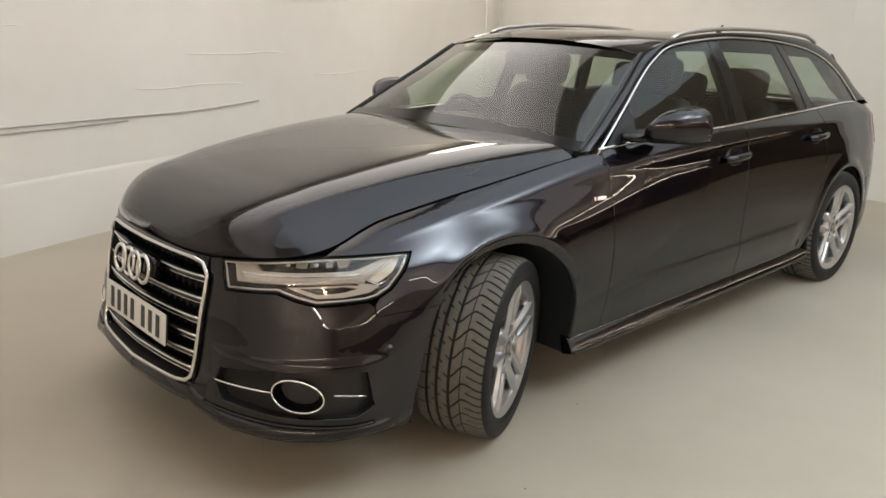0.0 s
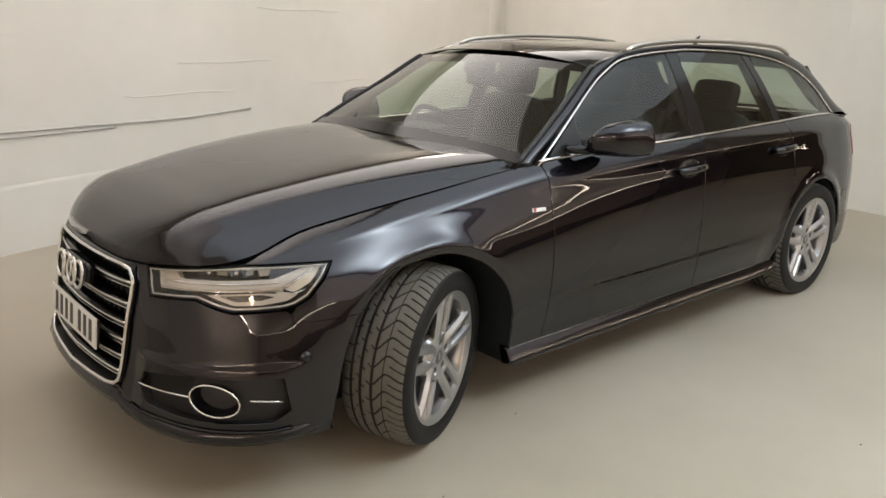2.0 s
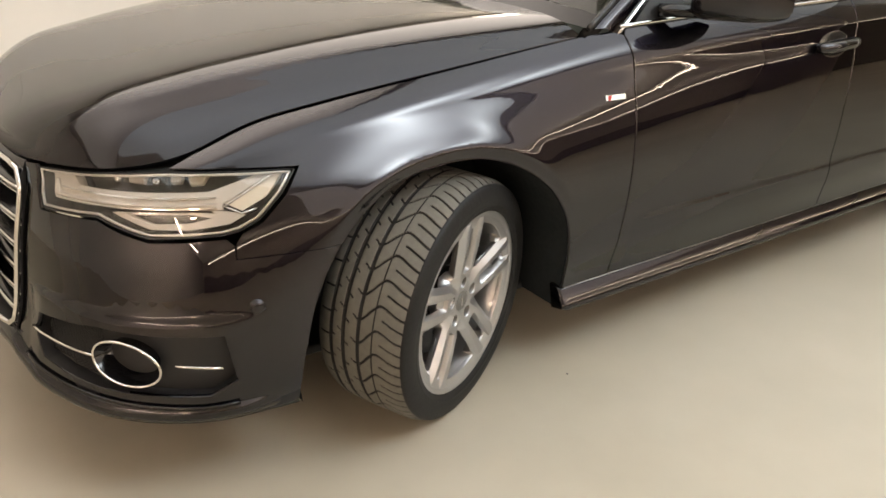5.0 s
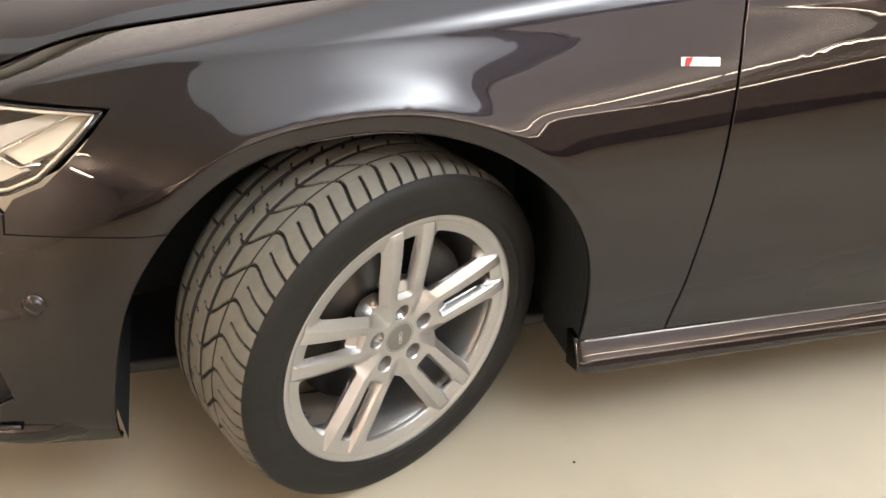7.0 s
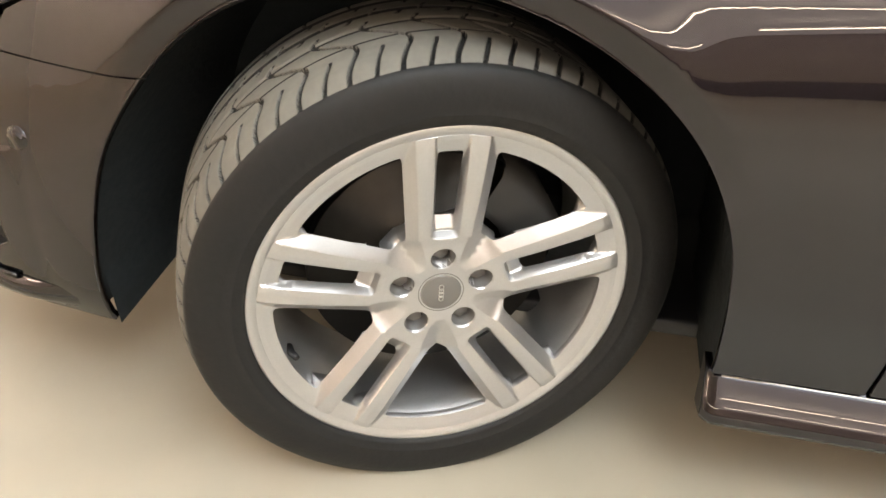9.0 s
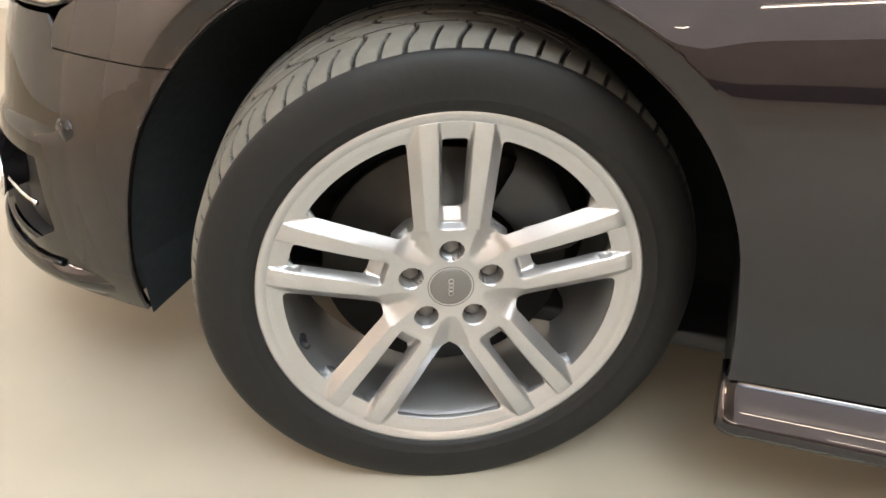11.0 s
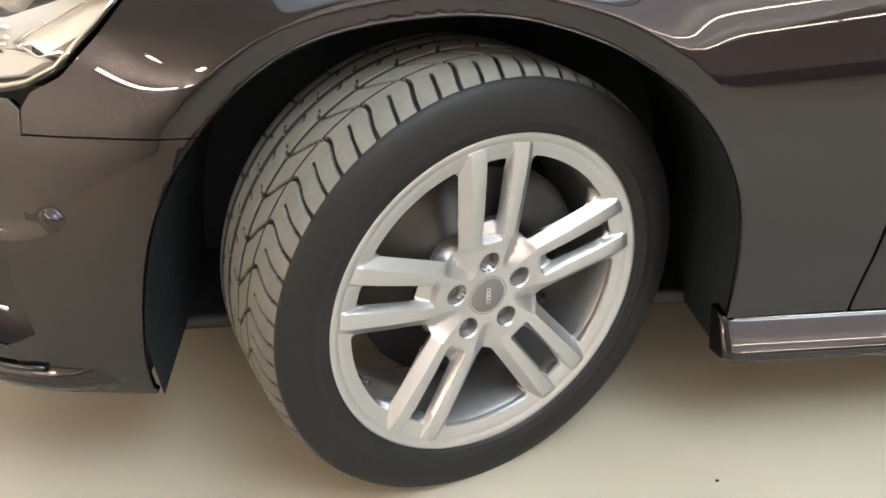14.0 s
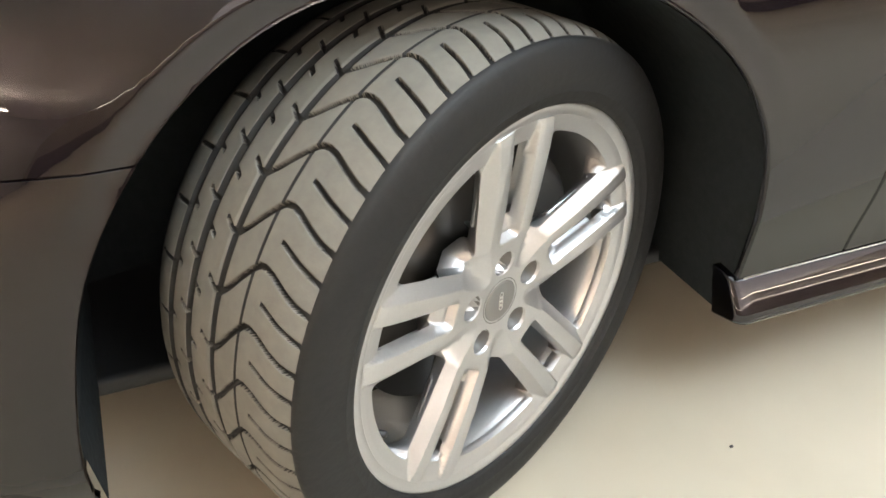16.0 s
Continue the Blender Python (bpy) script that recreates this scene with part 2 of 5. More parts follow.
# ---- room ----
def wall(name, a, b, height, thick=0.2, mat=None):
    """A wall whose inner face runs from a to b on the floor; its thickness goes to the left of that line."""
    a, b = Vector((*a, 0)), Vector((*b, 0))
    d = (b - a)
    ob = part(name, box(0, d.length, 0, thick, 0, height), mat or WALL)
    ob.matrix_world = Matrix.Translation(a) @ Matrix.Rotation(math.atan2(d.y, d.x), 4, "Z")
    return tagged(ob, "white painted blockwork wall of the garage", "wall", kind="structure")


ROOM = [(-6.0, 1.073), (6.0, 4.92), (5.52, -1.9), (22.0, -1.9), (22.0, -17.5), (-11.2, -17.5)]
HIGH = 3.5
floor_bm = bmesh.new()
floor_bm.faces.new([floor_bm.verts.new((x, y, 0)) for x, y in ((-17, -32), (24, -32), (24, 9), (-17, 9))])
floor = tagged(part("floor", floor_bm, FLOOR), "smooth beige-grey painted concrete garage floor", "floor", kind="structure")
wall("wall_far", ROOM[0], ROOM[1], HIGH)
wall("wall_rear", ROOM[1], ROOM[2], HIGH)
tagged(wall("wall_return", ROOM[2], ROOM[3], HIGH, mat=BACK_WALL), "plain brown painted wall of the wider hall")
tagged(wall("wall_end", ROOM[3], ROOM[4], HIGH, mat=END_WALL), "unseen end wall of the hall, darkened so the car doors reflect dark")
tagged(wall("wall_behind", ROOM[4], ROOM[5], HIGH, mat=BACK_WALL), "plain brown painted wall behind the camera")
tagged(wall("wall_front", ROOM[5], ROOM[0], HIGH), "plain white painted wall ahead of the car")
ceil_bm = box(-17, 24, -32, 9, HIGH, HIGH + 0.2)
tagged(part("ceiling", ceil_bm, CEILING), "plain painted concrete garage ceiling", "ceiling", kind="structure")

# plinth, worn joints and cables on the walls
def on_wall(a, b, s, h, out):
    """A point on a wall's inner face: metres along it, height, distance from it into the room."""
    d = (Vector((*b, 0)) - Vector((*a, 0))).normalized()
    n = Vector((d.y, -d.x, 0))
    return Vector((*a, 0)) + d * s + n * out + Vector((0, 0, h))


def ledge(name, a, b, s0, s1, h0, h1, out):
    rows, rng = [], random.Random(3)
    for s in np.linspace(s0, s1, max(8, int((s1 - s0) / .12))):
        j = rng.uniform(-.004, .004)
        rows.append([on_wall(a, b, s, h, o) for h, o in ((h0, out + j), (h1 - .03 + j, out + j), (h1 - .008 + j, out * .7), (h1 + j, .001))])
    return rows


A, B, C = ROOM[0], ROOM[1], ROOM[2]
length_far, length_rear = (Vector(B) - Vector(A)).length, (Vector(C) - Vector(B)).length
tagged(part("plinth_far", grid(ledge("p", A, B, 0, length_far, 0, .462, .006), (0, 9, 0)), WALL), "painted plinth along the foot of the wall", "plinth", kind="structure")
tagged(part("plinth_rear", grid(ledge("p", B, C, 0, length_rear, 0, .455, .008), (9, 0, 0)), WALL), "painted plinth along the foot of the wall", "plinth", kind="structure")


# added band in place of dark unseen things along the wall's foot
tagged(part("foot_band_behind", box(-11.0, 21.8, ROOM[4][1], ROOM[4][1] + .03, 0, .95, .004), FOOT_BAND), "dark brown band added in place of unseen things along the hall wall", "plinth", kind="structure")


def wall_s(x):
    return (x - A[0]) / (B[0] - A[0]) * length_far


def cable(points, radius, mat, label):
    ob = part("wall_cable", sweep([on_wall(A, B, wall_s(x), h, radius * .8) for x, h in points], radius, 8), mat)
    return tagged(ob, label, "cable")


cable([(-3.5, .84), (-2.2, .826), (-1.2, .818), (-.68, .812), (0, .80), (.42, .79), (.77, .786), (1.1, .795), (1.47, .812)], .0065, GREY_LINE, "thin grey cable run along the white wall")
cable([(-3.5, .80), (-2.2, .785), (-1.2, .78), (-.68, .776), (-.2, .771), (.16, .772)], .0065, GREY_LINE, "thin grey cable ending on the white wall")
for x0, x1, h in ((.25, 1.28, .982), (.74, 1.80, 1.215), (-2.0, -.9, 1.20), (2.2, 3.1, .99), (-1.6, -.5, 1.43), (1.6, 2.7, 1.66)):
    pts = [(x, h + .005 * math.sin(9 * x)) for x in np.linspace(x0, x1, 14)]
    tagged(part("wall_joint", sweep([on_wall(A, B, wall_s(x), z, .0005) for x, z in pts], [.001] + [.0045] * 12 + [.001], 6), WALL), "worn mortar joint showing through the wall paint", "joint", kind="structure")
# pier beside the corner and another near the end of the rear wall
pier = part("pier_corner", box(0, .28, -.015, .0, 0, HIGH, .003), WALL)
pier.matrix_world = Matrix.Translation(on_wall(A, B, length_far - .42, 0, 0)) @ Matrix.Rotation(math.atan2(B[1] - A[1], B[0] - A[0]), 4, "Z")
tagged(pier, "shallow painted pier beside the corner", "pier", kind="structure")
pier = part("pier_rear", box(0, 2.0, -.014, .0, 0, HIGH, .003), WALL)
pier.matrix_world = Matrix.Translation(on_wall(B, C, 4.72, 0, 0)) @ Matrix.Rotation(math.atan2(C[1] - B[1], C[0] - B[0]), 4, "Z")
tagged(pier, "shallow painted pier on the rear wall", "pier", kind="structure")

# ---- the car: body ----
# plan line of the body at mid height: (x, half width)
PLAN = [(-1.035, 0), (-1.02, .25), (-.985, .40), (-.93, .52), (-.83, .68), (-.70, .80), (-.56, .88), (-.375, .925), (0, .927), (.5, .927),
        (1.5, .927), (2.5, .927), (3.1, .915), (3.5, .87), (3.75, .75), (3.87, .45), (3.9, 0)]
# feature lines from sill to belt: offset from the plan line and height at each of its stations
OFF = [
    [.03, .03, .03, .02, 0, -.02, -.03, -.04, -.04, -.045, -.045, -.045, -.04, -.03, -.03, -.03, -.03],
    [.045, .045, .045, .035, .025, .01, 0, -.015, -.03, -.042, -.042, -.042, -.03, -.01, 0, 0, 0],
    [.01, .01, .01, .01, .01, .005, .002, .002, .0, -.015, -.008, -.008, 0, 0, 0, 0, 0],
    [-.015, -.015, -.015, -.02, -.03, -.03, -.03, -.005, .002, -.008, 0, .002, .006, 0, 0, 0, 0],
    [-.04, -.04, -.045, -.06, -.075, -.08, -.075, -.045, -.03, -.032, -.011, -.007, .0, -.012, -.02, -.02, -.02],
    [-.05, -.05, -.05, -.075, -.10, -.125, -.14, -.135, -.105, -.085, -.042, -.04, -.045, -.05, -.06, -.06, -.06],
    [-.055, -.055, -.055, -.085, -0.114, -0.188, -0.226, -0.222, -.174, -.142, -.092, -.10, -.115, -.12, -.13, -.14, -.14]]
HGT = [
    [.19] * 17,
    [.27] * 17,
    [.40] * 17,
    [.58] * 17,
    [.715, .715, .715, .715, .715, .72, .73, .74, .75, .76, .78, .79, .79, .79, .79, .79, .79],
    [.745, .74, .738, .742, .752, .772, .805, .845, .885, .915, .957, .970, .974, .972, .965, .96, .96],
    [.766, .763, .761, .771, .784, .803, .852, .884, .938, 1.0, 1.037, 1.062, 1.072, 1.05, 1.03, 1.02, 1.02]]


def slopes(x, y):
    """Slopes of a smooth curve through points that never overshoots them."""
    x, y = np.asarray(x, float), np.asarray(y, float)
    h, d = np.diff(x), np.diff(y) / np.diff(x)
    m = np.r_[d[0], np.zeros(len(d) - 1), d[-1]]
    for i in range(1, len(d)):
        if d[i - 1] * d[i] > 0:
            a, b = 2 * h[i] + h[i - 1], h[i] + 2 * h[i - 1]
            m[i] = (a + b) / (a / d[i - 1] + b / d[i])
    return m


def spline(x, y):
    x, y = np.asarray(x, float), np.asarray(y, float)
    m = slopes(x, y)

    def at(q):
        i = np.clip(np.searchsorted(x, q) - 1, 0, len(x) - 2)
        h = x[i + 1] - x[i]
        s = np.clip((q - x[i]) / h, 0, 1)
        return ((1 + 2 * s) * (1 - s) ** 2 * y[i] + s * (1 - s) ** 2 * h * m[i] + s * s * (3 - 2 * s) * y[i + 1] + s * s * (s - 1) * h * m[i + 1])
    return at


def flow(x, y):
    """A rounder curve through points (Catmull-Rom)."""
    x, y = np.asarray(x, float), np.asarray(y, float)
    m = np.gradient(y, x)

    def at(q):
        i = np.clip(np.searchsorted(x, q) - 1, 0, len(x) - 2)
        h = x[i + 1] - x[i]
        s = (np.clip(q, x[0], x[-1]) - x[i]) / h
        return ((1 + 2 * s) * (1 - s) ** 2 * y[i] + s * (1 - s) ** 2 * h * m[i] + s * s * (3 - 2 * s) * y[i + 1] + s * s * (s - 1) * h * m[i + 1])
    return at


plan = np.array(PLAN, float)
STA = np.r_[0, np.cumsum(np.hypot(*np.diff(plan, axis=0).T))]
STA += plan[8, 0] - STA[8]  # along the flank the station is simply x
# the front corners are fuller than that line, station by station
for i, dx, dw in ((2, -.008, .008), (3, -.026, .030), (4, -.042, .044), (5, -.030, .046), (6, -.012, .026), (7, 0, .004)):
    plan[i] += dx, dw
PX, PW = flow(STA, plan[:, 0]), flow(STA, plan[:, 1])
LINE_D, LINE_Z = [flow(STA, r) for r in OFF], [flow(STA, r) for r in HGT]



def shear(x):
    """The front end sits a little to the near side."""
    return -.0128 * np.minimum(np.asarray(x) - .6, 0) ** 2


# the skin's offsets, tabled by station and by place between two feature lines
TS = np.linspace(STA[0], STA[-1], 1400)


def soften(rows, sigma):
    """Fairs a table along its first axis, keeping its ends."""
    n = int(3 * sigma)
    k = np.exp(-.5 * (np.arange(-n, n + 1) / sigma) ** 2)
    pad = np.concatenate([2 * rows[:1] - rows[n:0:-1], rows, 2 * rows[-1:] - rows[-2:-n - 2:-1]])
    return np.stack([np.convolve(c, k / k.sum(), "valid") for c in pad.reshape(len(pad), -1).T], 1).reshape(rows.shape)


ZT = soften(np.stack([f(TS) for f in LINE_Z], 1), 16)
DT = soften(np.stack([f(TS) for f in LINE_D], 1), 16)
PXT, PWT = soften(PX(TS)[:, None], 14)[:, 0], soften(PW(TS)[:, None], 14)[:, 0]
PX, PW = (lambda t: np.interp(t, TS, PXT)), (lambda t: np.interp(t, TS, PWT))
FRAC = np.linspace(0, 1, 17)
TABLE = np.zeros((len(TS), 6, 17))
for i in range(len(TS)):
    low = spline(ZT[i, :6], DT[i, :6])
    for k in range(5):
        TABLE[i, k] = low(ZT[i, k] + (ZT[i, k + 1] - ZT[i, k]) * FRAC)
    run = np.concatenate([TABLE[i, k][:-1] for k in range(5)] + [TABLE[i, 4][-1:]])
    run = soften(run[:, None], 5)[:, 0]
    for k in range(5):
        TABLE[i, k] = run[16 * k:16 * k + 17]
    # the flank falls back just under the shoulder crease
    TABLE[i, 4] -= .004 * np.exp(-(((1 - FRAC) * (ZT[i, 5] - ZT[i, 4]) - .034) / .020) ** 2) * np.clip((TS[i] - .8) / .5, 0, 1)
    TABLE[i, 5] = DT[i, 5] + (DT[i, 6] - DT[i, 5]) * FRAC ** 1.6
# rounds the shoulder crease over a few millimetres
both = np.concatenate([TABLE[:, 4, :-1], TABLE[:, 5]], 1)
both[:, 8:26] = soften(both.T, 1.6).T[:, 8:26]
TABLE[:, 4], TABLE[:, 5] = both[:, :17], both[:, 16:]
NX, NW = np.gradient(PX(TS)), np.gradient(PW(TS))
NX, NW = -NW / np.hypot(NX, NW), NX / np.hypot(NX, NW)


ARCH = [(-.505, .20), (-.490, .33), (-.450, .49), (-.384, .60), (-.300, .680), (-.205, .724), (-.09, .741), (.01, .740), (.09, .724), (.175, .690),
        (.255, .636), (.312, .570), (.350, .485), (.365, .395), (.372, .30), (.372, .275)]
arch_t = np.linspace(0, 1, len(ARCH))
arch_x, arch_z = flow(arch_t, [p[0] for p in ARCH]), flow(arch_t, [p[1] for p in ARCH])
LIP, LIP_W = np.stack([arch_x(np.linspace(0, 1, 600)), arch_z(np.linspace(0, 1, 600))], 1), .030


def ease(s):
    s = np.clip(s, 0, 1)
    return s * s * (3 - 2 * s)


def door_crease(T):
    return .455 + .0 * T


def skin_flat(T, z):
    """The body's half below the belt: station along the plan line and height to x and half width."""
    T, z = np.clip(np.asarray(T, float), STA[0], STA[-1]), np.asarray(z, float)
    f = (T - TS[0]) / (TS[1] - TS[0])
    i = np.clip(f.astype(int), 0, len(TS) - 2)
    f = f - i
    zs = ZT[i] * (1 - f)[:, None] + ZT[i + 1] * f[:, None]
    k = np.clip((z[:, None] > zs).sum(1) - 1, 0, 5)
    r = np.arange(len(T))
    s = np.clip((z - zs[r, k]) / (zs[r, k + 1] - zs[r, k]), -0.3, 1.2) * 16
    j = np.clip(s.astype(int), 0, 15)
    s = s - j
    d0 = TABLE[i, k, j] * (1 - s) + TABLE[i, k, j + 1] * s
    d1 = TABLE[i + 1, k, j] * (1 - s) + TABLE[i + 1, k, j + 1] * s
    d = d0 * (1 - f) + d1 * f
    q = np.hypot(T - 2.912, z - .345) - .385
    d = d + .012 * np.exp(-(q / .035) ** 2) * np.clip((z - .27) / .12, 0, 1)
    # the front wheel opening has an upright lip below a crest
    gap = np.sqrt(((T[:, None] - LIP[None, :, 0]) ** 2 + (z[:, None] - LIP[None, :, 1]) ** 2).min(1))
    swell = np.where(gap < LIP_W, 1, np.exp(-((gap - LIP_W) / .034) ** 2)) * ease((z - .60) / .14) * ease((.42 - T) / .48)
    d = d + (.0095 * swell - .60 * np.clip((z - .52) / .20, 0, 1) * np.clip(LIP_W - gap, 0, 1)) * np.clip((z - .27) / .12, 0, 1)
    # the crease low on the doors
    d = d + .006 / (1 + np.exp((z - door_crease(T)) / .004)) * np.clip((T - .62) / .25, 0, 1) * np.clip((2.44 - T) / .12, 0, 1)
    # a ledge across the bumper, above the fog openings
    d = d + .009 / (1 + np.exp((z - .478) / .004)) * np.clip((T + 1.20) / .06, 0, 1) * np.clip((-.58 - T) / .10, 0, 1)
    nx, nw = NX[i] * (1 - f) + NX[i + 1] * f, NW[i] * (1 - f) + NW[i + 1] * f
    return PX(T) + nx * d, np.maximum(PW(T) + nw * d, -0.01), z, nx, nw


def skin(side=-1, inward=0.0):
    """The skin of one side (-1: the near side) as a surface for panel()."""
    def at(T, z):
        x, w, z, nx, nw = skin_flat(T, z)
        x, w = x - nx * inward, w - nw * inward
        return np.stack([x, side * w + shear(x), z], 1)
    return at


def edge_z(T, k=6):
    return float(np.interp(T, TS, ZT[:, k]))


def crease(T0, T1):
    """Extra points that keep the shoulder crease tight."""
    return [(T, edge_z(T, 5) + dz) for T in np.arange(T0, T1, 0.010) for dz in (-.020, -.014, -.009, -.0045, 0, .0045, .009, .014, .020)]


def lip_points():
    """Extra points along the crest of the wheel opening's lip."""
    out = []
    for t in np.linspace(.14, .99, 90):
        x, z = float(arch_x(t)), float(arch_z(t))
        dx, dz = float(arch_x(t + .002)) - x, float(arch_z(t + .002)) - z
        n = math.hypot(dx, dz)
        out += [(x - dz / n * k, z + dx / n * k) for k in (.016, .024, .0285, .033, .038, .046, .056)]
    return out


def belt(T0, T1, gap=0.003, n=40):
    return [(T, edge_z(T) - gap) for T in np.linspace(T0, T1, n)]


car = thing("estate_car", "dark metallic estate car with chrome trim on the garage floor", "car")


def arch(a, b, n=40):
    """The front wheel opening's edge between two of its points."""
    return [(float(arch_x(t)), float(arch_z(t))) for t in np.linspace(a, b, n) / (len(ARCH) - 1)]


REAR_ARCH = [(2.912 + .37 * math.cos(a), .345 + .37 * math.sin(a)) for a in np.linspace(math.pi * 1.08, -math.pi * .08, 50)]
LAMP = [(-1.185, .757), (-1.150, .672), (-.961, .685), (-.876, .664), (-.816, .652), (-.645, .657), (-.607, .664), (-.560, .684), (-.500, .736), (-.457, .780), (-.786, .780), (-.955, .775)]
FOG = [(-1.165, .355), (-1.15, .400), (-.943, .428), (-.66, .418), (-.640, .30), (-.70, .268), (-.958, .283), (-1.12, .300)]
FOG = [(T, z + .022) for T, z in FOG]


def inset(poly, d):
    """A polygon drawn in (or out, for a negative d) by about d."""
    area = sum(a[0] * b[1] - b[0] * a[1] for a, b in zip(poly, poly[1:] + poly[:1]))
    s = 1 if area > 0 else -1
    out = []
    for p, q, r in zip(poly[-1:] + poly[:-1], poly, poly[1:] + poly[:1]):
        a, b = (Vector(q) - Vector(p)).normalized(), (Vector(r) - Vector(q)).normalized()
        na, nb = Vector((-a.y, a.x)) * s, Vector((-b.y, b.x)) * s
        m = (na + nb).normalized()
        out.append(tuple(Vector(q) + m * min(d / max(m.dot(na), 0.35), 3 * abs(d)) if d > 0 else Vector(q) + m * max(d / max(m.dot(na), 0.35), -3 * abs(d))))
    return out


BUMPER = [(-1.629, .268), (-1.27, .268), (-1.22, .246), (-1.10, .226), (-.95, .214), (-.75, .206), (-.50, .204)] + arch(0.1, 3.055, 16) + [(-.620, .604), (-.621, .634), (-.640, .649), (-.816, .643), (-.885, .657), (-.962, .678), (-1.157, .665), (-1.191, .754),
          (-1.194, .762), (-1.205, edge_z(-1.205) - .004), (-1.235, edge_z(-1.235) - .006)] + [(-1.218, .70), (-1.255, .352), (-1.30, .330), (-1.629, .320)]
FENDER = [(-.617, .6065), (-.6165, .638), (-.601, .658), (-.552, .679), (-.492, .732), (-.446, .785), (-.62, .7865), (-.783, .786)] + [(T, edge_z(T) - .003) for T in np.linspace(-.72, .56, 50)] + [
    (.602, .992), (.612, .93), (.604, .83), (.586, .6), (.570, .4), (.562, .275)] + arch(15, 3.08, 50)
FRONT_DOOR = [(.569, .275), (.577, .4), (.593, .6), (.611, .83), (.619, .93), (.609, .995)] + belt(.622, 1.70) + [(1.698, .96), (1.672, .7), (1.660, .505), (1.672, .36), (1.69, .275)]
REAR_DOOR = [(1.699, .275), (1.681, .36), (1.669, .505), (1.681, .7), (1.707, .96)] + belt(1.71, 2.585) + [(2.60, .95), (2.602, .76), (2.555, .62), (2.50, .50), (2.42, .375), (2.36, .30), (2.33, .275)]
QUARTER = [(2.34, .275), (2.37, .30), (2.43, .375), (2.51, .50), (2.564, .62), (2.611, .76), (2.609, .95)] + belt(2.60, 3.62) + [(3.62, .60), (3.30, .60), (3.28, .40)] + REAR_ARCH[::-1] + [(2.5, .275)]
QUARTER = [p for i, p in enumerate(QUARTER) if i == 0 or p != QUARTER[i - 1]]
REAR_BUMPER = [(3.29, .38), (3.31, .592), (3.6, .592), (4.554, .592), (4.554, .23), (3.6, .22), (3.32, .23)]

for side in (-1, 1):
    s = skin(side)
    flip = side > 0
    panel("front_bumper", s, BUMPER, PAINT, car, "", [FOG], flip=flip, step=.018 if side < 0 else .03, e=.003,
          extra=[(T, .478 + dz) for T in np.arange(-1.19, -.57, .012) for dz in (-.016, -.009, -.004, 0, .004, .009, .016)])
    fine = .013 if side < 0 else .03
    panel("front_wing", s, FENDER, PAINT, car, extra=crease(-.6, .56) + lip_points(), flip=flip, step=fine)
    low = [(T, float(door_crease(T)) + dz) for T in np.arange(.63, 2.44, .02) for dz in (-.014, -.008, -.003, .003, .008, .014)]
    panel("front_door", s, FRONT_DOOR, PAINT, car, extra=crease(.6, 1.69) + low, flip=flip, step=fine * 1.3, e=.005)
    panel("rear_door", s, REAR_DOOR, PAINT, car, extra=crease(1.72, 2.6) + low, flip=flip, step=fine * 1.5, e=.005)
    panel("rear_quarter", s, QUARTER, PAINT, car, extra=crease(2.62, 3.6), flip=flip)
    panel("rear_bumper", s, REAR_BUMPER, PAINT, car, flip=flip)
    panel("tailgate", s, [(3.63, .60), (4.554, .60), (4.554, 1.0), (3.63, 1.02)], PAINT, car, flip=flip)

# ---- the car: bonnet, roof and glass ----
def place(x, y, z):
    return np.stack([x, y + shear(x), z], 1)


lead_T = np.linspace(STA[0], .47, 160)
lx, lw, lz, _, _ = skin_flat(lead_T, np.array([edge_z(t) for t in lead_T]) - .001)
order = np.argsort(lx)
EDGE_W, EDGE_Z = lambda x: np.interp(x, lx[order], lw[order]), lambda x: np.interp(x, lx[order], lz[order])
MID_Z = flow([-1.0, -.97, -.90, -.78, -.6, -.4, -.1, .2, .4, .55], [.772, .800, .858, .914, .956, .989, 1.026, 1.049, 1.056, 1.060])


RIDGE = flow([-.97, -.77, -.52, -.26, -.04, .20, .50], [.41, .495, .548, .598, .640, .680, .715])


def bonnet_at(x, y):
    w, ze, zc = EDGE_W(x), EDGE_Z(x), MID_Z(np.clip(x, -1.0, .55))
    u = np.clip(np.abs(y) / np.maximum(w, .02), 0, 1.02)
    z = zc - (zc - ze) * u ** 5.5
    # raised ridge that runs from the grille's corner to the pillar
    q = np.abs(y) - RIDGE(np.clip(x, -.97, .50))
    z = z + .007 * np.exp(-np.where(q > 0, q / .03, q / .13) ** 2) * np.clip((x + .97) / .2, 0, 1)
    return place(x, y, z)


front_edge = [(float(x), float(w) - .004) for x, w in zip(lx, lw) if w > .002]
back_edge = [(.46, .774), (.45, .72), (.43, .6), (.405, .4), (.39, .2), (.385, 0)]
half = [p for p in front_edge if p[0] < .455] + back_edge
# finer points along the nose
nose = [p for p in front_edge if p[0] < -.55]
curl = []
for p, q in zip(nose, nose[2:]):
    dx, dy = q[0] - p[0], q[1] - p[1]
    n = math.hypot(dx, dy)
    for d in (.005, .010, .016, .023, .031):
        x, y = (p[0] + q[0]) / 2 + abs(dy) / n * d, (p[1] + q[1]) / 2 - abs(dx) / n * d
        if y > .004:
            curl += [(x, y), (x, -y)]
BONNET = [(x, -y) for x, y in half] + [(x, y) for x, y in half[::-1][1:]]
panel("bonnet", bonnet_at, BONNET, PAINT, car, step=.02, depth=.014,
      extra=curl + [(x, s * (float(RIDGE(x)) + d)) for x in np.arange(-.93, .44, .03) for s in (-1, 1) for d in (-.03, -.015, -.005, .005, .015, .03)])

